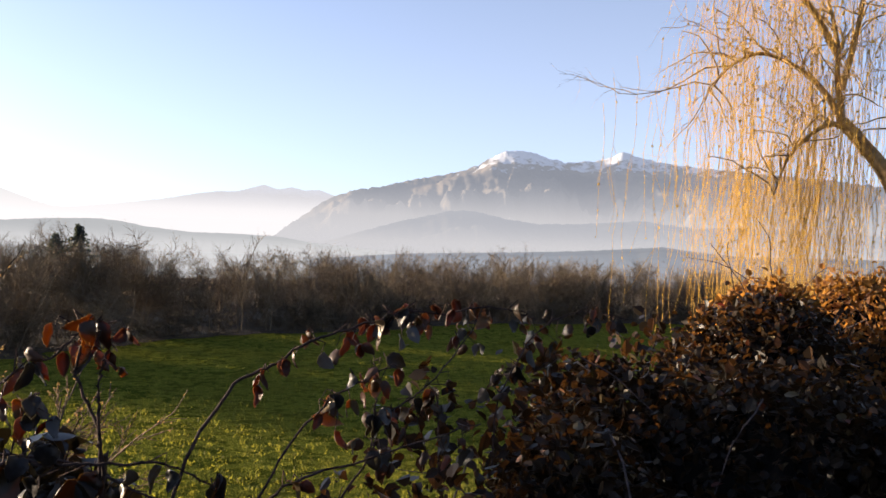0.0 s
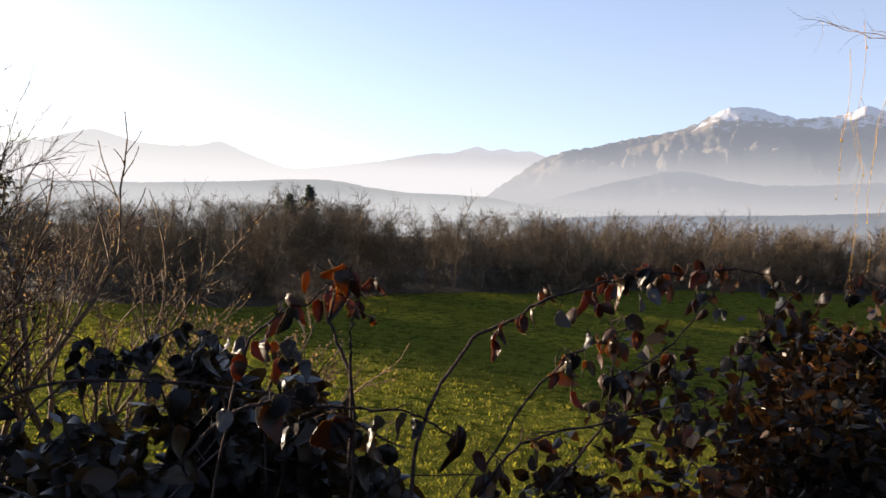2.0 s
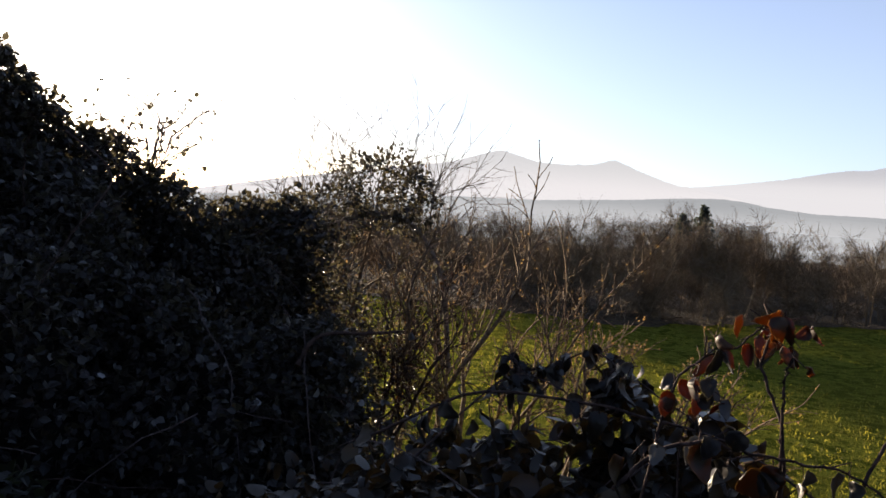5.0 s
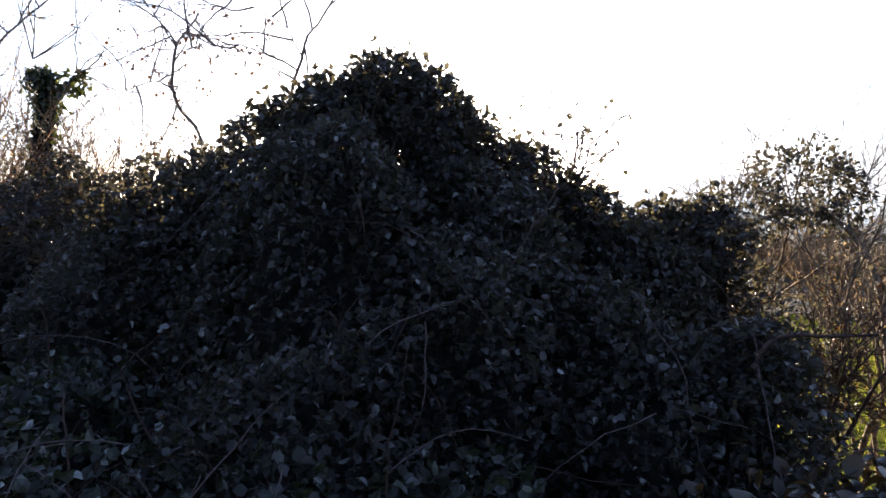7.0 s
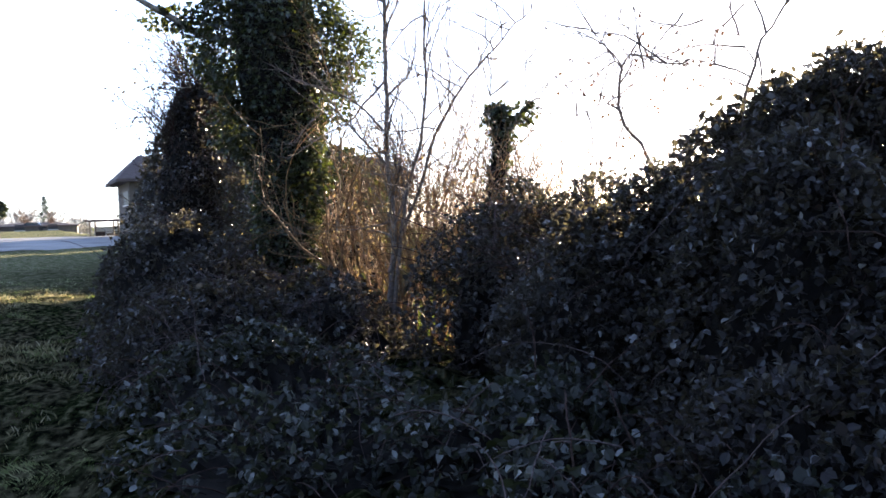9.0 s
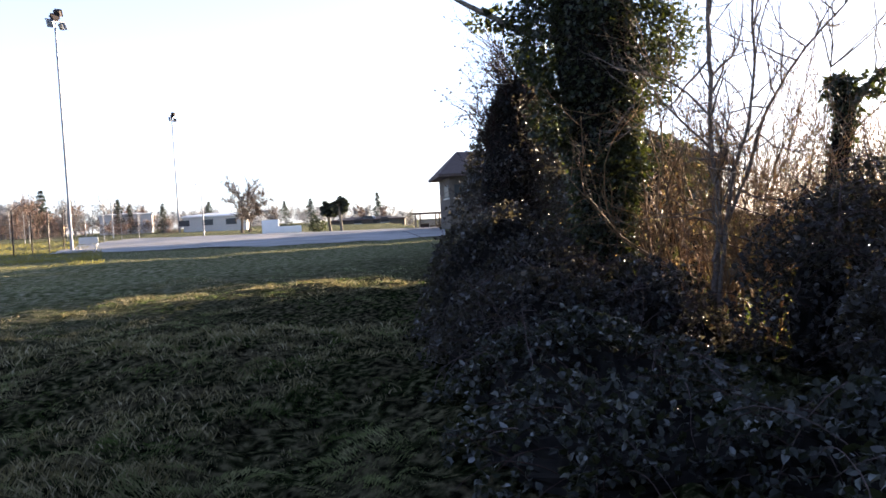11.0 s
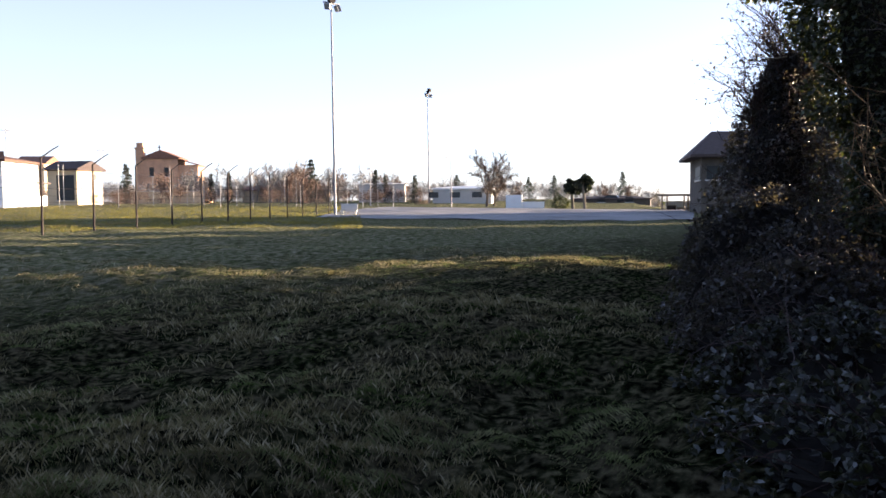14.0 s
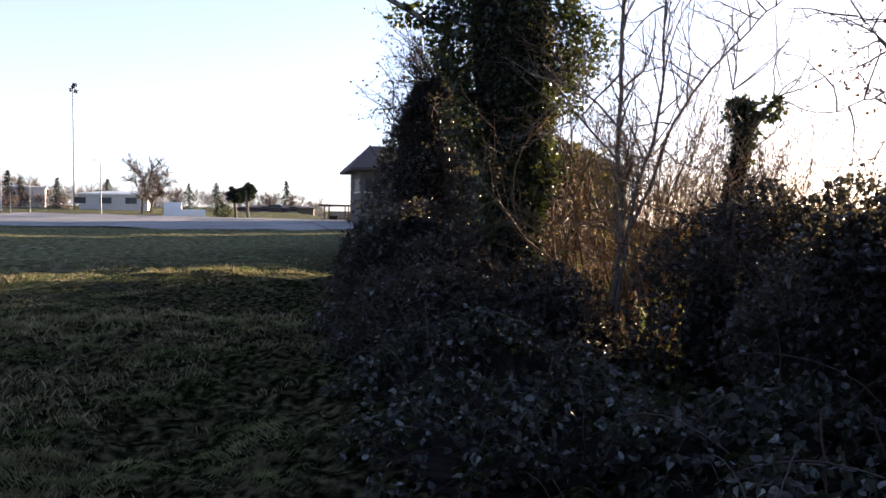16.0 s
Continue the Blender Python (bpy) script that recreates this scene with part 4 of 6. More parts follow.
# ---- shrubs and trees along the terrace edge ----
def shrub(name, label, at, stems, height, radius, lean=0.35, depth=3, kids=4, mat="twig", buds=0, spread=0.45, shrink=0.6, lift=0.1, leafmat="dry", leafsize=0.02):
    t = thing(name, tuple(at), label, "shrub")
    tips = []
    for k in range(stems):
        a = rng.uniform(0, 6.28)
        p = Pile()
        d = (lean * math.cos(a) * rng.uniform(0.3, 1), lean * math.sin(a) * rng.uniform(0.3, 1), 1)
        grow(p, (at[0] + 0.1 * math.cos(a), at[1] + 0.1 * math.sin(a), at[2] - 0.1), d, height * rng.uniform(0.5, 0.75), radius * rng.uniform(0.7, 1.1), depth, kids, spread, lift, shrink, tips, 5, 0.12, 0.25, 0.0036)
        part("stem", p.mesh("stem", MAT[mat]), t)
    if buds:
        ends = np.vstack([l[rng.integers(1, len(l), 2)] for l in tips])
        ends = ends[rng.choice(len(ends), min(buds, len(ends)), replace=False)]
        p = Pile()
        leaves(p, ends, rng.normal(0, 0.6, ends.shape) + [0, 0, -0.5], leafsize * rng.uniform(0.6, 1.3, len(ends)))
        part("withered_leaves", p.mesh("withered_leaves", MAT[leafmat]), t, "few withered leaves", "stuff")
    return t


def sunk(x, y):
    return (x, y, float(ground_z(x, y)))


def fork(pile, start, way, length, radius, depth, tips):
    """A stem that forks on and on into stiff, slightly zigzag twigs."""
    line = limb(start, way, length, 0.09, 0.025, 4)
    pile.tube(line, np.linspace(radius, radius * 0.75, len(line)), 5 if depth > 2 else 3)
    if depth < 2:
        tips.append(line)
    if depth == 0:
        return
    d = line[-1] - line[-2]
    d /= np.linalg.norm(d)
    fork(pile, line[-1], d + rng.normal(0, 0.13, 3), length * rng.uniform(0.66, 0.82), radius * 0.75, depth - 1, tips)
    for at in (1, 3) if depth > 1 else (1, 2, 3):
        q = np.cross(d, rng.normal(0, 1, 3))
        q /= np.linalg.norm(q)
        fork(pile, line[at], d + q * rng.uniform(0.45, 0.9), length * rng.uniform(0.5, 0.8), max(radius * 0.58, 0.004), depth - 1, tips)


def forked_shrub(label, at, stems, leg, length, radius, lean, mat, buds, size=0.016, leafmat="dry", depth=4, tilted=(0, 0)):
    """Bare legs from one root, each forking well above the ground."""
    t = thing("bare_shrub", tuple(at), label, "shrub", "leafless shrubs on the slope")
    tips = []
    for k in range(stems):
        a = 6.283 * (k + rng.uniform(0, 0.8)) / stems
        p = Pile()
        c, n, tilt = math.cos(a), math.sin(a), lean * rng.uniform(0.25, 1.0)
        line = limb((at[0] + 0.2 * c, at[1] + 0.2 * n, at[2] - 0.1), (0.4 * tilt * c + tilted[0], 0.4 * tilt * n + tilted[1], 1), leg * rng.uniform(0.75, 1.15), 0.06, 0.02, 5)
        thick = radius * rng.uniform(0.7, 1.15)
        p.tube(line, np.linspace(thick * 1.25, thick, len(line)), 6)
        fork(p, line[-1], (tilt * c + tilted[0], tilt * n + tilted[1], 1), length * rng.uniform(0.8, 1.15), thick, depth, tips)
        part("stem", p.mesh("stem", MAT[mat]), t)
    ends = np.vstack([l[1:] for l in tips])
    ends = ends[rng.choice(len(ends), min(buds, len(ends)), replace=False)]
    p = Pile()
    leaves(p, ends, rng.normal(0, 0.6, ends.shape) + [0, 0, 0.3], size * rng.uniform(0.5, 1.3, len(ends)))
    part("bud_mass", p.mesh("bud_mass", MAT[leafmat]), t, "small pale buds and dry leaves", "stuff")
    return t


forked_shrub("leafless many-stemmed shrub on the slope", sunk(-4.35, 5.0), 9, 1.25, 0.62, 0.019, 0.65, "palebark", 1700)
forked_shrub("leafless spreading shrub with pale buds", sunk(-3.85, 5.65), 7, 1.3, 0.52, 0.018, 0.7, "palebark", 1500, 0.022, tilted=(0.25, 0.25))
forked_shrub("tall leafless shrub below the bramble arch", sunk(-4.75, 4.45), 7, 1.2, 0.66, 0.021, 0.5, "palebark", 800)


def clump(centre, radii, number, size, mat, name="foliage", shape="leaf", hang=-0.3):
    """A loose clump of leaves about a point."""
    d = rng.normal(0, 1, (number, 3))
    d /= np.linalg.norm(d, axis=1, keepdims=True)
    k = rng.uniform(0.45, 1.0, (number, 1)) ** 0.5 * (1 + 0.15 * np.sin(6 * d[:, :1] + 3 * d[:, 1:2]))
    p = Pile()
    return leaves(p, np.array(centre) + d * k * radii, d + rng.normal(0, 0.6, d.shape) + [0, 0, hang], size * rng.uniform(0.6, 1.2, number), shape)


forked_shrub("dense dark shrub grown through the bramble arch", sunk(-4.45, 3.8), 8, 0.8, 0.42, 0.015, 0.5, "cane", 1300, 0.026, "hedge")
spray_thing = shrub("bramble_spray", "leafy bramble spray on the mound's shoulder", (-4.78, 2.12, 1.45), 6, 0.72, 0.009, 0.35, 2, 4, "cane", buds=130, spread=0.6, leafmat="bramble", leafsize=0.034)
for c in spray_thing.children:
    tagged(c, "", "", "", "stuff")
arch = thing("bramble_arch", sunk(-4.76, 3.06), "arched limb overgrown with dark brambles", "overgrown limb")
p = Pile().tube(spline([(-4.7, 2.9, -0.6), (-4.76, 3.06, 1.02), (-4.75, 3.74, 1.29), (-4.66, 3.99, 1.38), (-4.55, 4.25, 1.35), (-4.4, 4.4, 1.14), (-4.31, 4.49, 0.8), (-4.3, 4.6, 0.2)]), 0.022, 6)
for q in ((-4.7, 3.3, 1.1), (-4.66, 3.9, 1.3), (-4.6, 4.2, 1.3), (-4.5, 4.4, 1.1)):
    for _ in range(9):
        grow(p, q, rng.normal(0, 0.5, 3) + [0, 0.2, 0.8], rng.uniform(0.4, 0.85), 0.006, 2, 4, 0.6, 0.05)
part("limb", p.mesh("limb", MAT["twig"]), arch)
for c, r, n in (((-4.6, 4.05, 1.58), (0.34, 0.42, 0.30), 1500), ((-4.56, 4.32, 1.48), (0.28, 0.24, 0.28), 700), ((-4.66, 3.65, 1.38), (0.3, 0.32, 0.22), 800), ((-4.62, 3.2, 1.22), (0.34, 0.4, 0.26), 1100), ((-4.5, 2.9, 1.05), (0.35, 0.35, 0.35), 1000), ((-4.6, 3.3, 0.8), (0.35, 0.45, 0.45), 1100), ((-4.8, 3.7, 0.55), (0.4, 0.5, 0.55), 1000), ((-4.9, 4.2, 0.2), (0.4, 0.5, 0.6), 900), ((-4.5, 4.45, 0.9), (0.25, 0.25, 0.4), 350), ((-4.4, 3.4, 0.35), (0.4, 0.5, 0.5), 1200), ((-4.4, 3.9, 0.1), (0.4, 0.5, 0.5), 900), ((-4.3, 3.0, 0.6), (0.4, 0.4, 0.6), 1100)):
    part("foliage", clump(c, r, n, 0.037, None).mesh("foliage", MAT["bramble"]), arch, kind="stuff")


def ivy_tree(name, label, at, segments, density=3000, size=0.046, mat="ivy"):
    """A trunk wrapped in ivy: fat sleeves (x, y, z, radius) one over another."""
    t = thing(name, tuple(at), label, "tree")
    S = np.array(segments, float)
    p = Pile().tube(S[:, :3], np.clip(S[:, 3] * 0.18, 0.03, 0.2), 8)
    part("trunk", p.mesh("trunk", MAT["bark"]), t)
    line = spline(S, 10)
    # this sleeve's near-black stands in for shade under the ivy leaves
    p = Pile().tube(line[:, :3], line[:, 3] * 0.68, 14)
    part("shade_sleeve", p.mesh("shade_sleeve", MAT["shade_core"]), t, "sleeve coloured near-black for the shade among ivy stems")
    area = sum(2 * math.pi * line[i, 3] * np.linalg.norm(line[i + 1, :3] - line[i, :3]) for i in range(len(line) - 1))
    n = int(area * density)
    i = rng.integers(0, len(line) - 1, n)
    a = rng.uniform(0, 2 * np.pi, n)
    f = rng.random((n, 1))
    c = line[i] * (1 - f) + line[i + 1] * f
    d = np.stack([np.cos(a), np.sin(a), 0 * a], -1)
    lump = billow((c[:, :3] + d * c[:, 3:4]) * 0.55)
    bulge = 1 + 0.34 * lump + 0.08 * np.sin(7.3 * c[:, 2] + 2 * a)
    k = c[:, 3] * bulge * (1 - np.abs(rng.normal(0, 0.10, n)) + rng.exponential(0.05, n))
    pos = c[:, :3] + d * k[:, None] + rng.normal(0, 0.03, (n, 3))
    keep = rng.random(n) < 0.8 + 0.5 * lump
    pos, d, n = pos[keep], d[keep], int(keep.sum())
    p = Pile()
    leaves(p, pos, d * 0.6 + rng.normal(0, 0.5, (n, 3)) + [0, 0, -0.5], size * rng.uniform(0.6, 1.25, n), "ivy", 0.8)
    part("foliage", p.mesh("foliage", MAT[mat]), t, "dense dark leaves", "stuff")
    return t, line


big, _ = ivy_tree("ivy_tree", "tall tree trunk smothered in dark ivy", sunk(-8.9, -3.35), [(-8.85, -3.4, 0.0, 0.26), (-8.88, -3.4, 0.9, 0.28), (-8.9, -3.38, 1.6, 0.36), (-8.9, -3.36, 2.2, 0.46), (-8.9, -3.38, 2.8, 0.62), (-8.9, -3.4, 3.5, 0.66), (-8.85, -3.6, 4.3, 0.45), (-8.8, -3.7, 5.0, 0.35), (-8.8, -3.8, 5.6, 0.15)])
p = Pile()
p.tube(spline([(-8.85, -3.6, 3.3), (-8.6, -4.15, 3.45), (-8.49, -4.41, 3.61), (-8.36, -4.69, 3.78), (-8.2, -5.0, 4.0)]), np.linspace(0.05, 0.02, 49), 6)
part("limb", p.mesh("limb", MAT["bark"]), big)
p = Pile()
for q in ((-8.9, -3.4, 3.4), (-8.8, -3.8, 3.2), (-8.9, -3.2, 3.3), (-8.7, -4.3, 2.9), (-8.8, -3.2, 3.6), (-8.7, -2.9, 2.9)):
    grow(p, q, rng.normal(0, 0.7, 3) + [0.3, 0, 0.2], rng.uniform(0.35, 0.6), 0.006, 2, 4, 0.5, 0.05)
part("twig_mass", p.mesh("twig_mass", MAT["bark"]), big, "thin bare twigs", "stuff")
for c, r, n in (((-9.0, -2.75, 3.25), (0.4, 0.45, 0.4), 1300), ((-8.7, -3.95, 3.3), (0.4, 0.4, 0.45), 1000), ((-8.75, -2.85, 2.7), (0.3, 0.35, 0.3), 700), ((-8.6, -3.8, 2.4), (0.35, 0.3, 0.3), 600), ((-8.7, -3.1, 1.9), (0.3, 0.35, 0.25), 500), ((-8.6, -3.3, 3.6), (0.4, 0.5, 0.35), 900)):
    part("foliage", clump(c, r, int(n * 1.6), 0.046, None, shape="ivy").mesh("foliage", MAT["ivy"]), big, kind="stuff")
part("foliage", clump((-8.5, -4.4, 3.6), (0.12, 0.35, 0.14), 300, 0.06, None, shape="ivy").mesh("foliage", MAT["ivy"]), big, kind="stuff")
bushy, line = ivy_tree("ivy_bush_tree", "dark feathery bush tree behind the ivy-clad tree", sunk(-10.2, -5.0), [(-10.2, -5.05, 0.0, 0.55), (-10.2, -5.05, 0.8, 0.58), (-10.2, -5.05, 1.6, 0.58), (-10.22, -5.03, 2.2, 0.5), (-10.25, -4.98, 2.7, 0.34), (-10.3, -4.85, 3.2, 0.12)], 1700, 0.045, "bramble")
p, tips = Pile(), []
for c in line[8::1]:
    for _ in range(3):
        grow(p, c[:3], rng.normal(0, 0.6, 3) + [0, 0, 0.9], rng.uniform(0.5, 0.85), 0.010, 2, 4, 0.5, 0.06, tips=tips)
part("twig_mass", p.mesh("twig_mass", MAT["cane"]), bushy, "fine dark twigs", "stuff")
ends = np.vstack([l[1:] for l in tips])
p = Pile()
ends = ends[::2]
leaves(p, ends, rng.normal(0, 0.5, ends.shape) + [0, 0, 0.4], 0.034 * rng.uniform(0.5, 1.3, len(ends)))
part("twig_foliage", p.mesh("twig_foliage", MAT["bramble"]), bushy, kind="stuff")
stub, _ = ivy_tree("ivy_stub", "forked dead trunk wrapped in ivy", sunk(-8.4, -0.95), [(-8.5, -1.1, 0.0, 0.12), (-8.5, -1.06, 1.0, 0.14), (-8.5, -1.0, 1.8, 0.13), (-8.44, -0.94, 2.1, 0.12), (-8.40, -0.97, 2.36, 0.10), (-8.38, -1.0, 2.5, 0.05)], 1700, 0.045)
part("foliage", clump((-8.33, -0.73, 2.4), (0.10, 0.15, 0.12), 260, 0.045, None, shape="ivy").mesh("foliage", MAT["ivy"]), stub, kind="stuff")
p = Pile().tube([(-8.42, -0.98, 2.1), (-8.35, -0.8, 2.35), (-8.33, -0.62, 2.52)], [0.05, 0.04, 0.02], 6)
for q in ((-8.35, -0.7, 2.5), (-8.38, -1.05, 2.6), (-8.5, -1.0, 1.9)):
    for _ in range(5):
        grow(p, q, rng.normal(0, 0.6, 3) + [0, 0.2, 0.4], 0.7, 0.008, 1, 4, 0.5)
part("limb", p.mesh("limb", MAT["bark"]), stub)

# the slim bare tree with three stems
slim = thing("bare_tree", sunk(-8.2, -2.05), "slim leafless tree with three grey stems", "tree")
for line, r in (([(-8.19, -2.1, -0.3), (-8.19, -2.1, 0.6), (-8.18, -2.05, 1.5), (-8.21, -2.06, 2.46), (-8.45, -2.1, 3.64), (-8.4, -2.15, 5.2), (-8.4, -2.2, 6.2)], 0.036),
                ([(-8.19, -2.08, 0.4), (-8.25, -1.95, 1.4), (-8.4, -1.75, 2.4), (-8.5, -1.75, 3.5), (-8.5, -1.7, 5.0)], 0.023),
                ([(-8.19, -2.08, 0.9), (-8.4, -1.85, 1.7), (-8.56, -1.55, 2.5), (-8.6, -1.1, 3.1), (-8.7, -0.6, 3.6)], 0.022)):
    p = Pile()
    pts = spline(line, 6)
    pts = pts + np.cumsum(rng.normal(0, 0.012, pts.shape), 0)
    p.tube(pts, np.linspace(r, r * 0.3, len(pts)), 7)
    for i in range(len(pts) // 4, len(pts)):
        grow(p, pts[i], rng.normal(0, 0.6, 3) + [0, 0, 0.6], rng.uniform(0.45, 1.0), max(r * 0.4, 0.009), 2, 4, 0.5, 0.06, 0.62)
    part("stem", p.mesh("stem", MAT["twig"]), slim)

# the sapling with a few leaves beside the mound
sap = thing("sapling", sunk(-6.2, 0.3), "crooked sapling holding a few brown leaves", "tree")
tips = []
for line, r in (([(-6.2, 0.4, -0.5), (-6.2, 0.4, 0.9), (-6.28, 0.21, 1.8), (-6.30, 0.02, 2.14), (-6.30, 0.04, 2.5), (-6.28, 0.19, 2.75)], 0.02),
                ([(-6.30, 0.02, 2.14), (-6.32, -0.14, 2.19), (-6.35, -0.35, 2.1)], 0.009),
                ([(-6.30, 0.03, 2.45), (-6.3, -0.08, 2.65), (-6.32, -0.2, 2.75)], 0.008),
                ([(-5.5, 0.55, 1.6), (-5.37, 0.69, 2.26), (-5.34, 0.81, 2.52), (-5.3, 1.0, 2.8)], 0.012),
                ([(-5.37, 0.69, 2.2), (-5.37, 0.4, 2.3), (-5.4, 0.1, 2.25)], 0.007), ([(-5.36, 0.72, 2.3), (-5.4, 0.55, 2.5), (-5.45, 0.3, 2.65)], 0.006)):
    p = Pile()
    pts = spline(line, 5)
    pts = pts + np.cumsum(rng.normal(0, 0.008, pts.shape), 0)
    p.tube(pts, np.linspace(r, r * 0.4, len(pts)), 6)
    for i in range(2, len(pts), 2):
        grow(p, pts[i], rng.normal(0, 0.7, 3) + [0, 0, 0.3], rng.uniform(0.25, 0.6), 0.008, 2, 4, 0.7, 0.0, tips=tips)
    part("stem", p.mesh("stem", MAT["twig"]), sap)
ends = np.vstack([l[1:] for l in tips])
ends = ends[(ends[:, 2] > 1.5) & (ends[:, 2] < 2.6)]
ends = ends[rng.choice(len(ends), 240, replace=False)]
p = Pile()
leaves(p, ends, rng.normal(0, 0.5, ends.shape) + [0, 0, -0.6], 0.03)
part("sapling_foliage", p.mesh("sapling_foliage", MAT["hedge"]), sap, "few brown leaves", "stuff")

# the thicket of upright brown shoots between the trees
thicket = thing("hazel_thicket", sunk(-9.6, -2.4), "thicket of upright brown shoots lit from behind", "shrub")
p, tips = Pile(), []
for _ in range(75):
    x, y = -9.7 + rng.normal(0, 0.6), rng.uniform(-2.95, -1.2)
    grow(p, (x, y, float(ground_z(x, y)) - 0.1), (rng.normal(0, 0.17), rng.normal(0, 0.17), 1), rng.uniform(1.2, 2.7), rng.uniform(0.008, 0.02), 3, 4, 0.55, 0.04, 0.5, tips, 4, 0.17, 0.15)
m = Mat("brown shoot", 0.8, 0.3)
m.color(m.ramp(m.noise(12, 4), [(0.3, (0.08, 0.048, 0.026)), (0.7, (0.27, 0.165, 0.08))]))
MAT["shoot"] = m.m
part("shoot_mass", p.mesh("shoot_mass", MAT["shoot"]), thicket, kind="stuff")
MAT["pale_dry"] = leafy("pale dry leaf", [(0.0, (0.16, 0.11, 0.05)), (0.5, (0.32, 0.24, 0.12)), (1.0, (0.5, 0.42, 0.26))], (0.6, 0.42, 0.14), 0.5, 0.8, 0.2)
ends = np.vstack([l[1:2] for l in tips])
ends = ends[ends[:, 2] < 2.1]
ends = ends[rng.choice(len(ends), min(1500, len(ends)), replace=False)]
p = Pile()
leaves(p, ends, rng.normal(0, 0.6, ends.shape) + [0, 0, -0.5], 0.03 * rng.uniform(0.6, 1.4, len(ends)))
part("withered_leaves", p.mesh("withered_leaves", MAT["pale_dry"]), thicket, "withered pale tan leaves", "stuff")
old = thing("leaning_trunk", sunk(-9.0, -2.3), "dark leaning dead trunk in the thicket", "tree trunk")
part("trunk", Pile().tube(limb((-8.75, -2.62, 0.15), (-0.25, 0.62, 0.42), 1.5, 0.08, 0.03, 9), np.linspace(0.075, 0.04, 10), 9).mesh("trunk", MAT["bark"]), old)
for x, y, s in ((-8.9, -1.2, 0.6), (-8.2, -0.2, 0.55), (-7.4, 0.5, 0.5), (-9.4, -0.6, 0.7), (-8.6, -0.7, 0.5), (-9.0, -1.6, 0.6)):
    shrub("hedge_brush", "leafless brush in the hedge row", sunk(x, y), 9, 3.4 * s + 0.6, 0.011, 0.45, 3, 5, "shoot", 260, 0.7, 0.55)

# hedge row towards the barn, mostly hidden, added to shade the field
for k, (u, v, h, r) in enumerate(((12.4, 4.4, 2.6, 1.2), (14.8, 4.6, 3.0, 1.3), (17.0, 4.9, 3.2, 1.4), (20.3, 6.0, 0.45, 1.2), (22.2, 6.0, 0.75, 1.3), (24.2, 6.1, 1.1, 1.3), (26.2, 6.2, 3.0, 1.4), (28.2, 6.4, 3.6, 1.4), (31.0, 7.0, 3.6, 1.7), (34, 8.0, 4.0, 2.0), (38, 8.6, 3.6, 2.0), (42, 9.5, 4.0, 2.1), (47, 10.6, 3.8, 2.3))):
    x, y = E_U * u + E_V * v
    bramble("shading_bush", "added hedge bush shading the field, in the row towards the barn", [(x, y, h, r)], MAT["ivy"], 170, 0.13, 0, shape="ivy", middle=0.2)
# unseen bushes added behind the camera to cut sky light on the mound
for a in range(-148, -44, 13):
    x, y, _ = polar(a, 6.2 + 0.6 * math.sin(a))
    bramble("shading_bush", "tall added hedge bush, unseen, blocking sky light from behind", [(x, y, 3.7 + 0.4 * math.sin(2 * a), 1.5)], MAT["ivy"], 110, 0.14, 0, shape="ivy", middle=0.2)
# trees added so that sun passes only in a slit below their crowns
for u, v in ((19.6, 5.4), (21.2, 6.0), (22.8, 6.1), (24.4, 6.2), (26.0, 6.3), (27.6, 6.5), (29.4, 6.8)):
    x, y = E_U * u + E_V * v
    low = 1.2 + 0.222 * (u - 20.7)
    t = thing("shading_tree", sunk(x, y), "added ivy tree whose hanging crown bounds a slit of sunlight", "tree")
    part("trunk", Pile().tube(limb((x, y, -0.2), (0.02, 0.03, 1), low + 1.2, 0.05), np.linspace(0.07, 0.04, 7), 7).mesh("trunk", MAT["bark"]), t)
    part("crown", clump((x, y, low + 1.05), (1.15, 1.15, 1.05), 1500, 0.13, None, shape="ivy").mesh("crown", MAT["ivy"]), t, kind="stuff")
    # near-black ball in place of the crown's shaded inside
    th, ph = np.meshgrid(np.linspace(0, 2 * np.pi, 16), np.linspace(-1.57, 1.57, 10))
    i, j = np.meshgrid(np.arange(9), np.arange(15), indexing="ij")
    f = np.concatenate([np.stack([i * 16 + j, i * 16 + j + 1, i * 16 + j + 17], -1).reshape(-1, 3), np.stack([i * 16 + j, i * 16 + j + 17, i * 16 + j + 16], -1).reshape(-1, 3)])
    part("shade_core", Pile().add(np.stack([x + 0.98 * np.cos(th) * np.cos(ph), y + 0.98 * np.sin(th) * np.cos(ph), low + 1.05 + 0.9 * np.sin(ph)], -1), f).mesh("shade_core", MAT["shade_core"]), t, "shell coloured near-black for the shade among ivy stems")
for k, (u, v, h) in enumerate(((33, 8.4, 4.8), (38, 9.2, 5.4), (43, 10.4, 5.2))):
    x, y = E_U * u + E_V * v
    shrub("shading_tree", "added leafless tree shading the field, in the row towards the barn", sunk(x, y), 4, h, 0.06, 0.35, 3, 5, "bark", 0, 0.55)


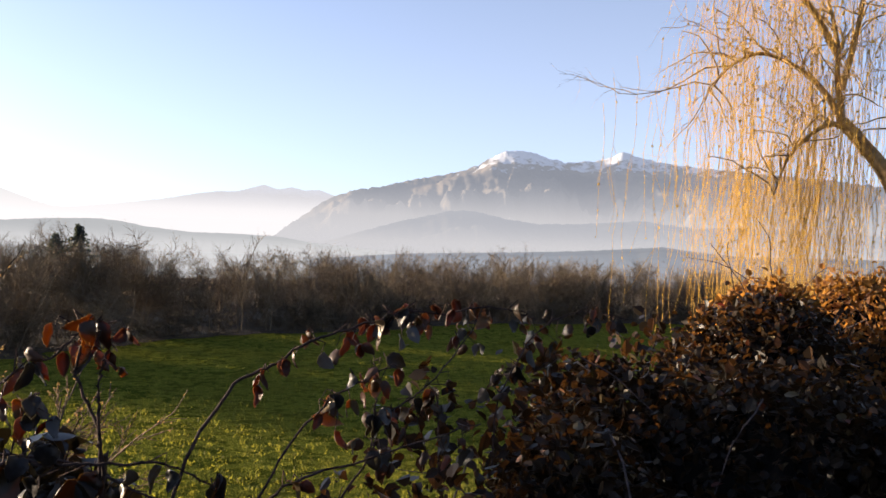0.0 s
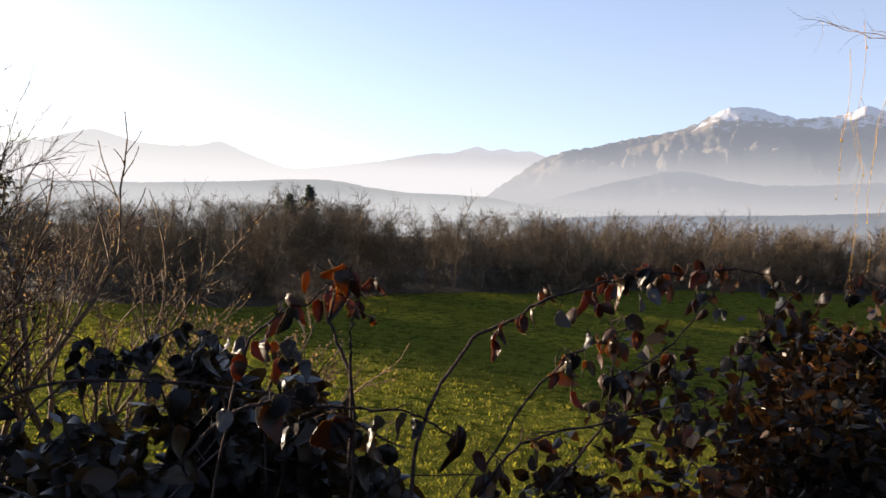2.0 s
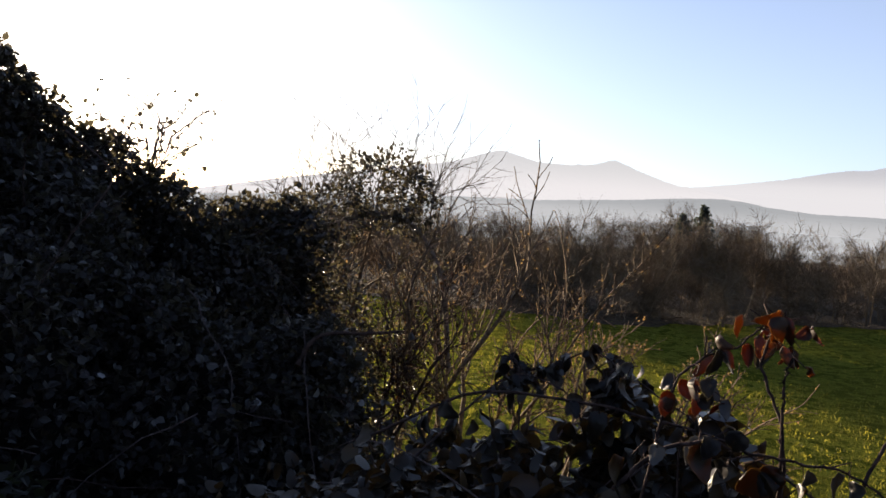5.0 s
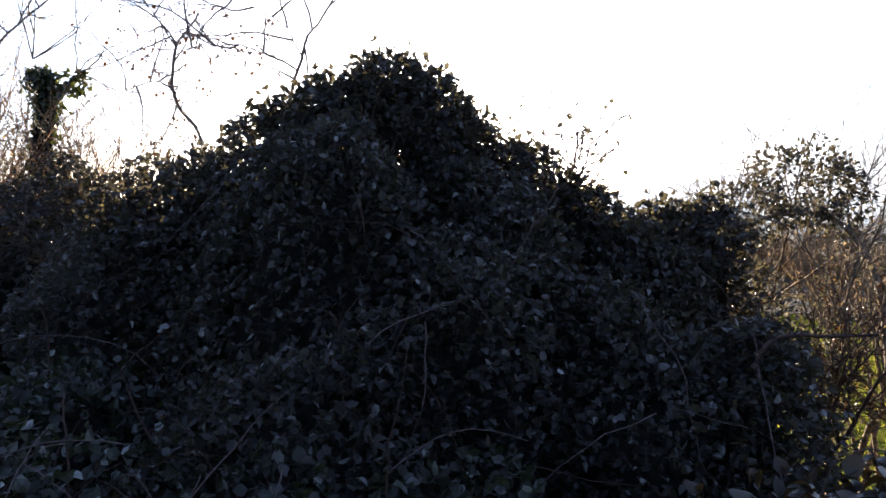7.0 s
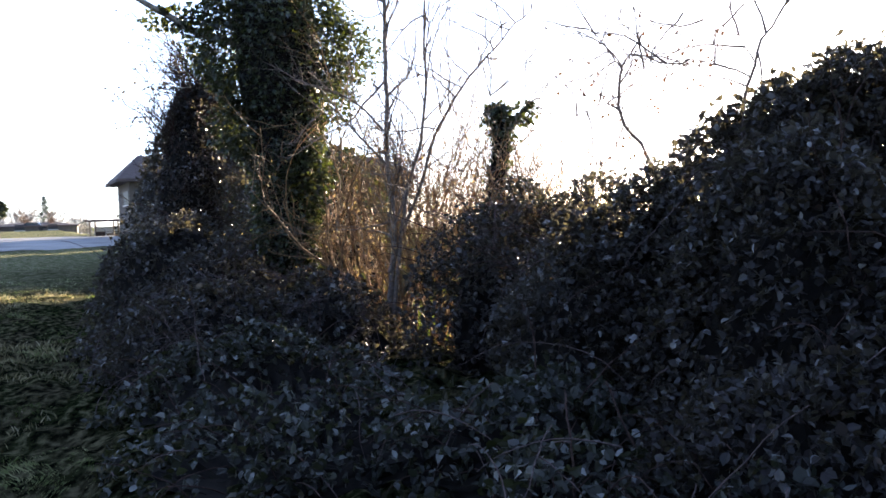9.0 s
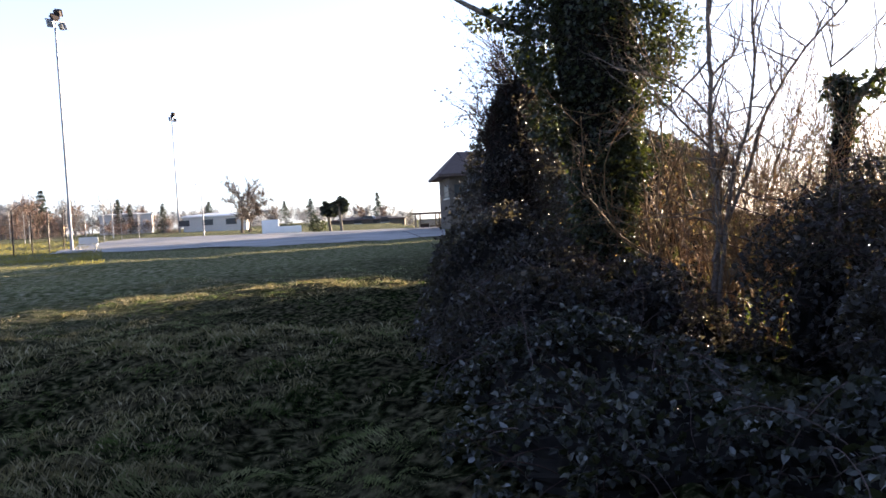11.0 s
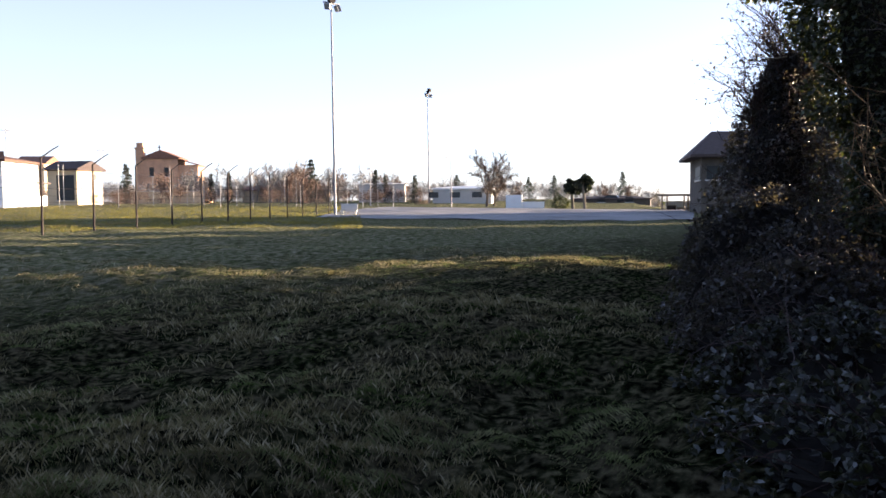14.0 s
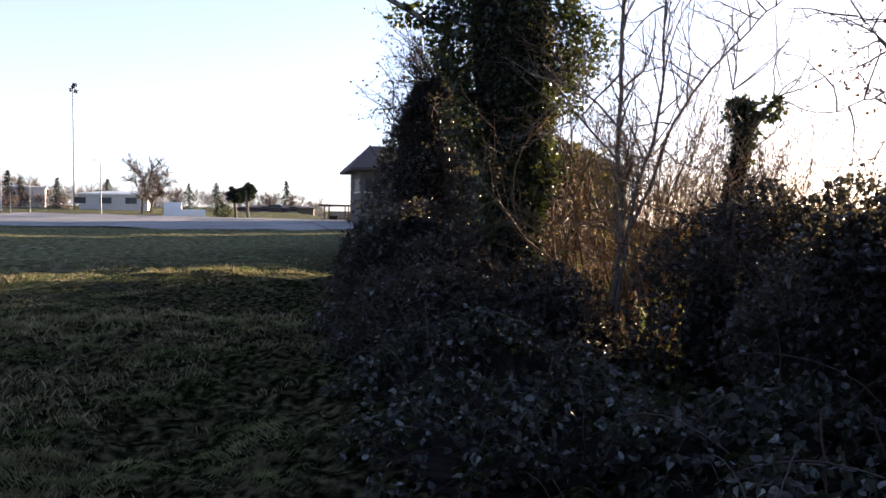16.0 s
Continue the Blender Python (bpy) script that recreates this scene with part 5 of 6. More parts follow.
# ---- the weeping willow ----
will = thing("weeping_willow", sunk(7.3, 12.0), "golden weeping willow with hanging leafless shoots", "tree")
WILLOW_LINES = [[(7.6, 11.8, -1.5), (7.2, 12.0, 0.8), (6.9, 12.2, 2.2), (6.59, 12.33, 3.06), (6.32, 12.47, 3.5), (6.03, 12.62, 3.91)],
         [(6.03, 12.62, 3.91), (5.8, 12.72, 4.35), (5.45, 12.85, 4.75), (4.85, 12.9, 5.0), (4.3, 12.8, 4.75), (3.95, 12.7, 4.3)],
         [(6.03, 12.62, 3.91), (5.95, 12.66, 4.6), (5.92, 12.66, 5.2), (5.7, 12.7, 6.0), (5.3, 12.8, 6.7)],
         [(6.0, 12.62, 4.4), (6.15, 12.55, 5.2), (6.25, 12.5, 6.0), (6.3, 12.5, 7.2)],
         [(6.3, 12.48, 3.55), (5.95, 12.6, 3.85), (5.59, 12.6, 3.72), (5.2, 12.57, 3.3), (4.95, 12.5, 2.7)],
         [(6.6, 12.3, 3.0), (7.0, 12.3, 3.9), (7.4, 12.3, 4.6), (7.9, 12.4, 5.0)],
         [(5.92, 12.66, 5.0), (5.3, 12.4, 5.7), (4.6, 12.2, 6.0), (4.0, 12.0, 5.6)]]
starts = []
for k, line in enumerate(WILLOW_LINES):
    pts = spline(line, 8)
    r = 0.145 if k == 0 else 0.06
    p = Pile().tube(pts, np.linspace(r, r * (0.65 if k == 0 else 0.2), len(pts)), 8)
    if k:
        for i in range(6, len(pts), 2):
            q = limb(pts[i], rng.normal(0, 0.6, 3) + [-0.2, 0, 0.5], rng.uniform(0.6, 1.5), 0.2, -0.12, 7)
            p.tube(q, np.linspace(0.018, 0.006, len(q)), 4)
            starts += list(q[2:])
        starts += list(pts[8:])
        for i in range(8, len(pts), 3):
            grow(p, pts[i], rng.normal(0, 0.5, 3) + [-0.2, 0, 0.6], rng.uniform(0.8, 1.6), 0.012, 2, 4, 0.6, -0.06)
    part("limb" if k else "trunk", p.mesh("limb", MAT["willow"]), will)
p, tips = Pile(), []
starts = np.array(starts)
for _ in range(850):
    a = starts[rng.integers(len(starts))] + rng.normal(0, 0.32, 3)
    low = rng.uniform(0.2, 2.0) if a[2] < 4.8 or rng.random() < 0.25 else a[2] - rng.uniform(0.4, 1.2)
    n = max(5, int((a[2] - low) * 3))
    if a[2] - low < 0.5:
        continue
    z = np.linspace(a[2], low, n)
    x = a[0] + np.cumsum(rng.normal(0, 0.045, n)) - 0.12 * np.linspace(0, 1, n)
    y = a[1] + np.cumsum(rng.normal(0, 0.025, n))
    q = np.stack([x, y, z], -1)
    p.tube(q, np.linspace(0.0042, 0.0024, n), 3)
    tips.append(q)
    for _ in range(2):
        i = rng.integers(0, n - 1)
        w = limb(q[i], (rng.normal(0, 0.3), rng.normal(0, 0.3), -1), rng.uniform(0.3, 0.9), 0.1, -0.1, 4)
        p.tube(w, np.linspace(0.0035, 0.002, 5), 3)
part("shoot_curtain", p.mesh("shoot_curtain", MAT["gold"]), will, "hanging golden shoots", "stuff")
ends = np.vstack([q[rng.integers(0, len(q), 5)] for q in tips])
p = Pile()
leaves(p, ends, rng.normal(0, 0.25, ends.shape) + [0, 0, -1], 0.042 * rng.uniform(0.6, 1.2, len(ends)))
MAT["straw"] = leafy("straw leaf", [(0.0, (0.40, 0.24, 0.05)), (0.8, (0.55, 0.36, 0.08)), (1.0, (0.12, 0.07, 0.03))], (0.7, 0.42, 0.06), 0.35, 0.7, 0.2)
part("withered_leaves", p.mesh("withered_leaves", MAT["straw"]), will, "withered golden leaves", "stuff")

# ---- the playing field, its fence and masts ----
MAT["rust"] = plain("rusty iron", (0.03, 0.02, 0.017), 0.8, 0.4, 14)
MAT["steel"] = plain("galvanised steel", (0.24, 0.245, 0.255), 0.6, 0.2, 5, 0.2)
MAT["white"] = plain("white render", (0.78, 0.77, 0.74), 0.9, 0.08, 1.5, bump=0.2)
MAT["brick"] = plain("pink plaster and brick", (0.58, 0.33, 0.20), 0.9, 0.3, 0.8, bump=0.3)
MAT["ochre"] = plain("ochre plaster", (0.58, 0.46, 0.30), 0.9, 0.15, 0.8)
MAT["tile"] = plain("old roof tiles", (0.22, 0.11, 0.075), 0.9, 0.35, 3, bump=0.5)
MAT["roofbrown"] = plain("weathered brown roof tiles", (0.13, 0.07, 0.05), 0.9, 0.35, 3, bump=0.5)
MAT["slate"] = plain("dark roof tiles", (0.075, 0.055, 0.05), 0.9, 0.35, 3, bump=0.5)
MAT["stone"] = plain("field stone", (0.09, 0.076, 0.062), 0.95, 0.4, 2.5, bump=0.6)
MAT["dark"] = plain("dark opening", (0.02, 0.025, 0.025), 0.5, 0.2, 2)
MAT["glass"] = plain("window glass", (0.03, 0.04, 0.05), 0.08, 0.2, 1)
MAT["shutter"] = plain("green shutter paint", (0.05, 0.10, 0.07), 0.7, 0.2, 6)
MAT["concrete"] = plain("pale concrete", (0.50, 0.48, 0.44), 0.9, 0.15, 4)
MAT["paint"] = plain("dark car paint", (0.02, 0.022, 0.03), 0.25, 0.1, 2)
MAT["rubber"] = plain("tyre rubber", (0.02, 0.02, 0.02), 0.9, 0.1, 8)
MAT["timber"] = plain("grey timber", (0.20, 0.16, 0.12), 0.9, 0.3, 5)

FENCE, F_WAY = np.array([-10.1, -32.0]), np.array([-0.798, -0.603])
fence = thing("fence", (FENCE[0], FENCE[1], float(ground_z(*FENCE))), "rusty iron fence with outward-bent post tops", "fence")
ends = []
for k in range(-3, 12):
    x, y = FENCE + F_WAY * 3.27 * k
    z = float(ground_z(x, y))
    lean = rng.normal(0, 0.015) + 0.03
    top = np.array([x - lean, y, z + 2.75 + rng.normal(0, 0.03)])
    p = Pile().tube([(x, y, z - 0.2), top], [0.045, 0.038], 6)
    p.tube([top, top + [-0.36, 0.1, 0.30], top + [-0.58, 0.16, 0.45]], [0.03, 0.022, 0.02], 5)
    part("post", p.mesh("post", MAT["rust"]), fence)
    ends.append((x, y, z))
for h in (0.3, 1.0, 1.7, 2.4):
    q = np.array(ends) + [0, 0, h]
    part("wire", Pile().tube(q, 0.006, 3).mesh("wire", MAT["rust"]), fence)


def mast(at, height, lean, label, thick=1.0):
    t = thing("floodlight_mast", tuple(at), label, "floodlight", "floodlight masts")
    x, y, z = at
    top = np.array([x + lean[0], y + lean[1], z + height])
    part("pole", Pile().tube([(x, y, z - 0.1), (x, y, z + 0.9), top], [0.13 * thick, 0.11 * thick, 0.06 * thick], 10).mesh("pole", MAT["steel"]), t)
    part("crossbar", Pile().box((top[0] - 0.75, top[1] - 0.05, top[2] - 0.15), (top[0] + 0.75, top[1] + 0.05, top[2] - 0.05)).mesh("crossbar", MAT["steel"]), t)
    for dx, dz, mat in ((-0.5, -0.45, "steel"), (0.4, -0.4, "steel"), (0.1, 0.1, "rust"), (-0.2, 0.45, "rust")):
        c = Matrix.Translation((top[0] + dx, top[1] + 0.1, top[2] + dz)) @ Euler((0.5, 0.2, rng.uniform(0, 3))).to_matrix().to_4x4()
        p = Pile().box((-0.25, -0.12, -0.22), (0.25, 0.12, 0.22), c).box((-0.29, 0.12, -0.26), (0.29, 0.16, 0.26), c)
        part("floodlight", p.mesh("floodlight", MAT[mat]), t)
    return t


mast(on_ground(143.7, 63.5), 16.4, (0.1, 0.0), "tall slim steel floodlight mast by the pitch")
mast(on_ground(136.9, 130), 17.6, (0.3, 0.2), "distant slim steel floodlight mast", 1.25)

yard_edge = [(-31, -44.5), (-33.2, -37), (-34.5, -31.3), (-40, -28), (-46, -25.5), (-60, -33), (-74, -42), (-73, -62), (-64, -76), (-50, -66), (-38, -53)]
bm = bmesh.new()
bm.faces.new([bm.verts.new((x, y, 0)) for x, y in yard_edge])
bmesh.ops.triangulate(bm, faces=bm.faces[:])
bmesh.ops.subdivide_edges(bm, edges=bm.edges[:], cuts=8, use_grid_fill=True)
for v in bm.verts:
    v.co.z = float(ground_z(v.co.x, v.co.y)) + 0.05
yard_mesh = bpy.data.meshes.new("gravel_yard")
bm.to_mesh(yard_mesh)
m = Mat("frosty gravel", 0.95, 0.2)
m.color(m.mix(m.noise(40, 4), m.ramp(m.noise(0.35, 4), [(0.35, (0.14, 0.138, 0.135)), (0.65, (0.33, 0.32, 0.32))]), (0.2, 0.195, 0.19)))
yard_mesh.materials.append(m.m)
tagged(new("gravel_yard", yard_mesh), "pale frosty gravel yard beyond the grass", "yard", kind="structure")


# ---- houses ----
def frame_at(at, azimuth, turn):
    """Axes of a building: its near corner, a face to the viewer's left and one to the right."""
    a = math.radians(azimuth)
    d = np.array([-math.sin(a), math.cos(a)])
    left = np.array([-math.cos(a), -math.sin(a)])
    t = math.radians(turn)
    A = left * math.cos(t) + d * math.sin(t)
    B = -left * math.sin(t) + d * math.cos(t)
    return Matrix(((A[0], B[0], 0, at[0]), (A[1], B[1], 0, at[1]), (0, 0, 1, at[2]), (0, 0, 0, 1)))


def roof_pile(m, la, lb, h, rise, over, hip=True, ridge_along="a", run=None):
    """A hipped or gabled roof with overhanging eaves and thickness."""
    x0, x1, y0, y1 = -over, la + over, -over, lb + over
    if ridge_along == "a":
        k = (y1 - y0) / 2 if hip else 0
        r = [(x0 + k, (y0 + y1) / 2), (x1 - k, (y0 + y1) / 2)]
    else:
        k = (run or (x1 - x0) / 2) if hip else 0
        r = [((x0 + x1) / 2, y0 + k), ((x0 + x1) / 2, y1 - k)]
    e = [(x0, y0), (x1, y0), (x1, y1), (x0, y1)]
    v = [(x, y, h) for x, y in e] + [(x, y, h + rise) for x, y in r] + [(x, y, h - 0.22) for x, y in e]
    v = [m @ Vector(q) for q in v]
    if ridge_along == "a":
        f = [(0, 1, 5), (0, 5, 4), (2, 3, 4), (2, 4, 5), (1, 2, 5), (3, 0, 4)]
    else:
        f = [(1, 2, 5), (1, 5, 4), (3, 0, 4), (3, 4, 5), (0, 1, 4), (2, 3, 5)]
    f += [(6, 7, 1), (6, 1, 0), (7, 8, 2), (7, 2, 1), (8, 9, 3), (8, 3, 2), (9, 6, 0), (9, 0, 3), (6, 8, 7), (6, 9, 8)]
    return Pile().add(v, f)


def house(name, label, at, azimuth, turn, la, lb, h, rise, wall, roof, windows=(), hip=True, over=0.5, ridge_along="a", category="house", run=None):
    m = frame_at(at, azimuth, turn)
    t = thing(name, tuple(at), label, category)
    w = Pile().box((0, 0, -0.5), (la, lb, h), m)
    if not hip:
        g = [(0, lb / 2, h + rise * 0.93), (0, 0, h), (0, lb, h), (la, lb / 2, h + rise * 0.93), (la, 0, h), (la, lb, h)] if ridge_along == "a" else [(la / 2, 0, h + rise * 0.93), (0, 0, h), (la, 0, h), (la / 2, lb, h + rise * 0.93), (0, lb, h), (la, lb, h)]
        w.add([m @ Vector(q) for q in g], [(0, 1, 2), (3, 5, 4)])
    part("wall", w.mesh("wall", MAT[wall]), t)
    rp = part("roof", roof_pile(m, la, lb, h, rise, over, hip, ridge_along, run).mesh("roof", MAT[roof]), t)
    for face, s, z, ww, hh, mat in windows:
        box = ((s, -0.04, z), (s + ww, 0.05, z + hh)) if face == "a" else ((-0.04, s, z), (0.05, s + ww, z + hh))
        win = part("window", Pile().box(*box, m).mesh("window", MAT[mat]), t)
        sill = ((s - 0.1, -0.12, z - 0.1), (s + ww + 0.1, 0.0, z)) if face == "a" else ((-0.12, s - 0.1, z - 0.1), (0.0, s + ww + 0.1, z))
        part("sill", Pile().box(*sill, m).mesh("sill", MAT["concrete"]), win)
    return t, m


def base_at(azimuth, r):
    return on_ground(azimuth, r)


h1, m1 = house("farmhouse", "white rendered house with a brown tiled hip roof", base_at(164.65, 92), 164.65, 24, 6.0, 8.6, 4.9, 1.05, "white", "roofbrown",
               [("a", 1.4, 3.4, 0.85, 0.95, "dark"), ("a", 3.6, 3.4, 0.85, 0.95, "dark"), ("a", 5.2, 3.4, 0.6, 0.9, "dark"), ("a", 2.6, 1.5, 1.7, 1.15, "shutter"), ("b", 3.0, 3.7, 0.7, 0.9, "concrete"), ("b", 2.4, 1.5, 0.8, 0.8, "concrete")])
part("porch_roof", Pile().box((-0.2, 8.0, 2.6), (2.5, 11.5, 2.8), m1).mesh("porch_roof", MAT["slate"]), h1)
part("porch_wall", Pile().box((0.2, 8.2, -0.3), (2.3, 11.3, 1.3), m1).mesh("porch_wall", MAT["white"]), h1)
part("lean_to", Pile().box((6.1, 0.4, -0.3), (11.0, 6.0, 3.9), m1).mesh("lean_to", MAT["shutter"]), h1, "greenish netting shed")
part("lean_to_roof", Pile().box((6.45, -0.3, 3.9), (11.6, 6.4, 4.12), m1).mesh("lean_to_roof", MAT["roofbrown"]), h1)
house("back_house", "pale gabled house behind the white farmhouse", base_at(160.4, 112), 160.4, 38, 4.4, 4.8, 4.6, 1.1, "ochre", "slate", [("b", 3.0, 3.2, 0.7, 0.8, "dark"), ("a", 0.4, 0.6, 2.6, 3.2, "dark")], False, 0.45)
house("village_house", "white gabled village house on the rise", base_at(165.4, 150), 165.4, 12, 4.6, 7, 9.7, 1.1, "white", "tile", [("a", 2, 7.0, 1, 1.4, "dark")], False, 0.5, "b")
house("village_house", "pale village house with a tiled roof", base_at(170.3, 135), 170.3, 10, 10, 8, 6.4, 1.6, "ochre", "tile", [("a", 2, 4.0, 1, 1.4, "dark"), ("a", 6, 4.0, 1, 1.4, "dark")], False)
house("village_house", "low tiled house behind the farmhouse", base_at(162.25, 140), 162.25, 20, 4, 6, 6.6, 1.1, "ochre", "tile", [("a", 3, 4.0, 1, 1.4, "dark")], False)

church, cm = house("church", "old pink plaster church with brick bell tower", base_at(154.1, 190), 154.1, 12, 7.4, 9.0, 10.2, 1.7, "brick", "tile", [("a", 2.0, 6.0, 1.0, 2.0, "dark"), ("a", 5.2, 6.0, 1.0, 2.0, "dark")], False, 0.5, "b", "church")
p = Pile().box((7.6, 1.0, -0.5), (9.4, 2.8, 12.2), cm).box((7.4, 0.8, 12.2), (9.6, 3.0, 12.5), cm).box((7.8, 1.2, 12.5), (9.2, 2.6, 13.6), cm)
part("bell_tower", p.mesh("bell_tower", MAT["brick"]), church)
part("aisle", Pile().box((-4.2, 0.6, -0.5), (-0.02, 8.0, 8.6), cm).mesh("aisle", MAT["brick"]), church)
part("aisle_roof", Pile().add([cm @ Vector(q) for q in ((-4.6, 0.2, 8.6), (0, 0.2, 10.0), (0, 8.4, 10.0), (-4.6, 8.4, 8.6), (-4.6, 0.2, 8.4), (0, 0.2, 9.8), (0, 8.4, 9.8), (-4.6, 8.4, 8.4))], [(0, 1, 2), (0, 2, 3), (4, 6, 5), (4, 7, 6), (0, 4, 5), (0, 5, 1), (3, 2, 6), (3, 6, 7), (0, 3, 7), (0, 7, 4)]).mesh("aisle_roof", MAT["tile"]), church)
part("porch", Pile().box((-6.2, 1.5, -0.5), (-4.22, 7.0, 4.8), cm).mesh("porch", MAT["brick"]), church)
part("cross", Pile().box((3.9, 0.2, 11.7), (4.1, 0.35, 13.0), cm).box((3.6, 0.2, 12.4), (4.4, 0.35, 12.55), cm).mesh("cross", MAT["rust"]), church)

barn, bmx = house("barn", "stone barn with a steep dark tiled hip roof", base_at(118.2, 68), 118.2, 84, 9.0, 24.0, 4.7, 2.2, "stone", "slate", [("a", 0.5, 2.7, 3.6, 1.1, "dark"), ("b", 0.4, 2.7, 1.4, 1.1, "dark")], True, 0.95, "b", "barn", 2.2)

shed = thing("open_shed", tuple(base_at(119.0, 82)), "low open shed with a flat dark roof", "shed")
sm = frame_at(base_at(117.75, 82), 117.75, 4)
part("roof", Pile().box((-0.3, -0.4, 2.0), (4.6, 5.0, 2.2), sm).mesh("roof", MAT["slate"]), shed)
for x in (0.1, 2.1, 4.2):
    for y in (0.1, 4.4):
        part("post", Pile().box((x, y, -0.2), (x + 0.14, y + 0.14, 2.0), sm).mesh("post", MAT["timber"]), shed)
part("back_wall", Pile().box((0, 4.6, -0.2), (4.4, 4.75, 1.5), sm).mesh("back_wall", MAT["concrete"]), shed)
for x, w, h, mat in ((0.6, 0.9, 1.1, "shutter"), (1.9, 1.1, 0.8, "timber"), (3.2, 0.8, 1.0, "rust")):
    t = thing("crate", tuple(sm @ Vector((x, 2.5, 0))), "stacked crate stored under the open shed", "crate")
    part("body", Pile().box((x, 2.0, 0.05), (x + w, 3.0, h), sm).mesh("body", MAT[mat]), t)
    part("lid", Pile().box((x - 0.05, 1.95, h), (x + w + 0.05, 3.05, h + 0.06), sm).mesh("lid", MAT["timber"]), t)

lw = thing("white_wall", tuple(base_at(131.3, 97)), "small white block and low wall by the yard", "wall")
wm = frame_at(base_at(128.75, 97), 128.75, 0)
part("block", Pile().box((2.65, 0, -0.2), (4.6, 1.6, 1.65), wm).mesh("block", MAT["white"]), lw)
part("low_wall", Pile().box((0, 0.1, -0.2), (2.64, 0.5, 0.82), wm).mesh("low_wall", MAT["white"]), lw)
house("long_building", "long low white building behind the yard", base_at(132.45, 128), 132.45, 3, 9.4, 7.0, 2.5, 0.4, "concrete", "white", [("a", 1.5, 1.0, 1.6, 0.9, "glass"), ("a", 5, 1.0, 1.6, 0.9, "glass"), ("a", 8.5, 1.0, 1.6, 0.9, "glass")], True, 0.3)
house("long_building", "long grey-green shed behind the net posts", base_at(138.6, 140), 138.6, 2, 8.0, 6.0, 3.2, 0.3, "concrete", "concrete", [("a", 2, 1.0, 1.6, 0.9, "glass")], True, 0.2)
house("long_building", "long low tiled farm building", base_at(144.0, 175), 144.0, 2, 18.0, 7.0, 2.7, 1.0, "ochre", "tile", [("a", 2, 1.2, 1.4, 1.0, "dark"), ("a", 8, 1.2, 1.4, 1.0, "dark"), ("a", 13, 1.2, 1.4, 1.0, "dark")], False, 0.4)
house("long_building", "long low building beyond the cars", base_at(121.4, 150), 121.4, 2, 14.0, 7.0, 1.7, 0.5, "stone", "slate", [("a", 3, 1.0, 1.4, 0.9, "dark"), ("a", 8, 1.0, 1.4, 0.9, "dark")], True, 0.3)
gw = thing("garden_wall", tuple(base_at(157.0, 135)), "low yellowish garden wall beyond the pitch", "wall")
gm = frame_at(base_at(152.5, 135), 152.5, 0)
part("wall", Pile().box((0, 0, -0.3), (11, 0.3, 1.9), gm).mesh("wall", MAT["ochre"]), gw)
part("coping", Pile().box((-0.1, -0.06, 1.9), (11.1, 0.36, 2.02), gm).mesh("coping", MAT["concrete"]), gw)

bench = thing("bench", tuple(base_at(142.5, 62)), "pale weathered bench by the mast", "bench")
bx = frame_at(base_at(142.2, 62), 142.2, 12)
part("seat", Pile().box((0, 0, 0.40), (1.3, 0.42, 0.46), bx).mesh("seat", MAT["concrete"]), bench)
part("backrest", Pile().box((0, 0.42, 0.50), (1.3, 0.47, 0.98), bx).mesh("backrest", MAT["concrete"]), bench)
for x in (0.1, 1.12):
    for y in (0.04, 0.36):
        part("leg", Pile().box((x, y, -0.1), (x + 0.08, y + 0.06, 0.40), bx).mesh("leg", MAT["concrete"]), bench)

lp = thing("street_lamp", tuple(base_at(135.35, 100)), "grey street lamp with a short arm", "street lamp")
b = base_at(135.35, 100)
part("pole", Pile().tube([b + [0, 0, -0.1], b + [0, 0, 5.8], b + [0.15, 0.1, 6.1]], [0.08, 0.06, 0.05], 8).mesh("pole", MAT["steel"]), lp)
part("lamp_head", Pile().box((b[0] + 0.05, b[1] - 0.1, b[2] + 6.05), (b[0] + 0.9, b[1] + 0.15, b[2] + 6.2)).mesh("lamp_head", MAT["steel"]), lp)

net = thing("net_fence", tuple(base_at(150, 96)), "row of pale net posts round the pitch", "fence")
for k, a in enumerate(np.concatenate([np.linspace(139.5, 171, 30), [146.3, 153.2, 161.5]])):
    b = base_at(a, 96 + 6 * math.sin(k * 2.1))
    h = rng.choice([2.4, 3.4, 4.4], p=[0.4, 0.4, 0.2])
    part("post", Pile().tube([b + [0, 0, -0.1], b + [0, 0, h]], 0.028, 6).mesh("post", MAT["concrete"]), net)
for h in (0.5, 1.2, 2.0):
    q = np.array([base_at(a, 97) + [0, 0, h] for a in np.linspace(139.5, 171, 40)])
    part("wire", Pile().tube(q, 0.015, 3).mesh("wire", MAT["rust"]), net)
for a, r, h in ((141.1, 105, 4.8), (158.9, 120, 7.6), (165.1, 88, 9.0), (164.35, 110, 9.2)):
    t = thing("utility_pole", tuple(base_at(a, r)), "thin grey utility pole beyond the pitch", "pole")
    b = base_at(a, r)
    part("pole", Pile().tube([b + [0, 0, -0.1], b + [0, 0, h]], [0.1, 0.05], 7).mesh("pole", MAT["concrete"]), t)
    part("crossarm", Pile().box((b[0] - 0.5, b[1] - 0.05, b[2] + h - 0.25), (b[0] + 0.5, b[1] + 0.05, b[2] + h - 0.15)).mesh("crossarm", MAT["steel"]), t)


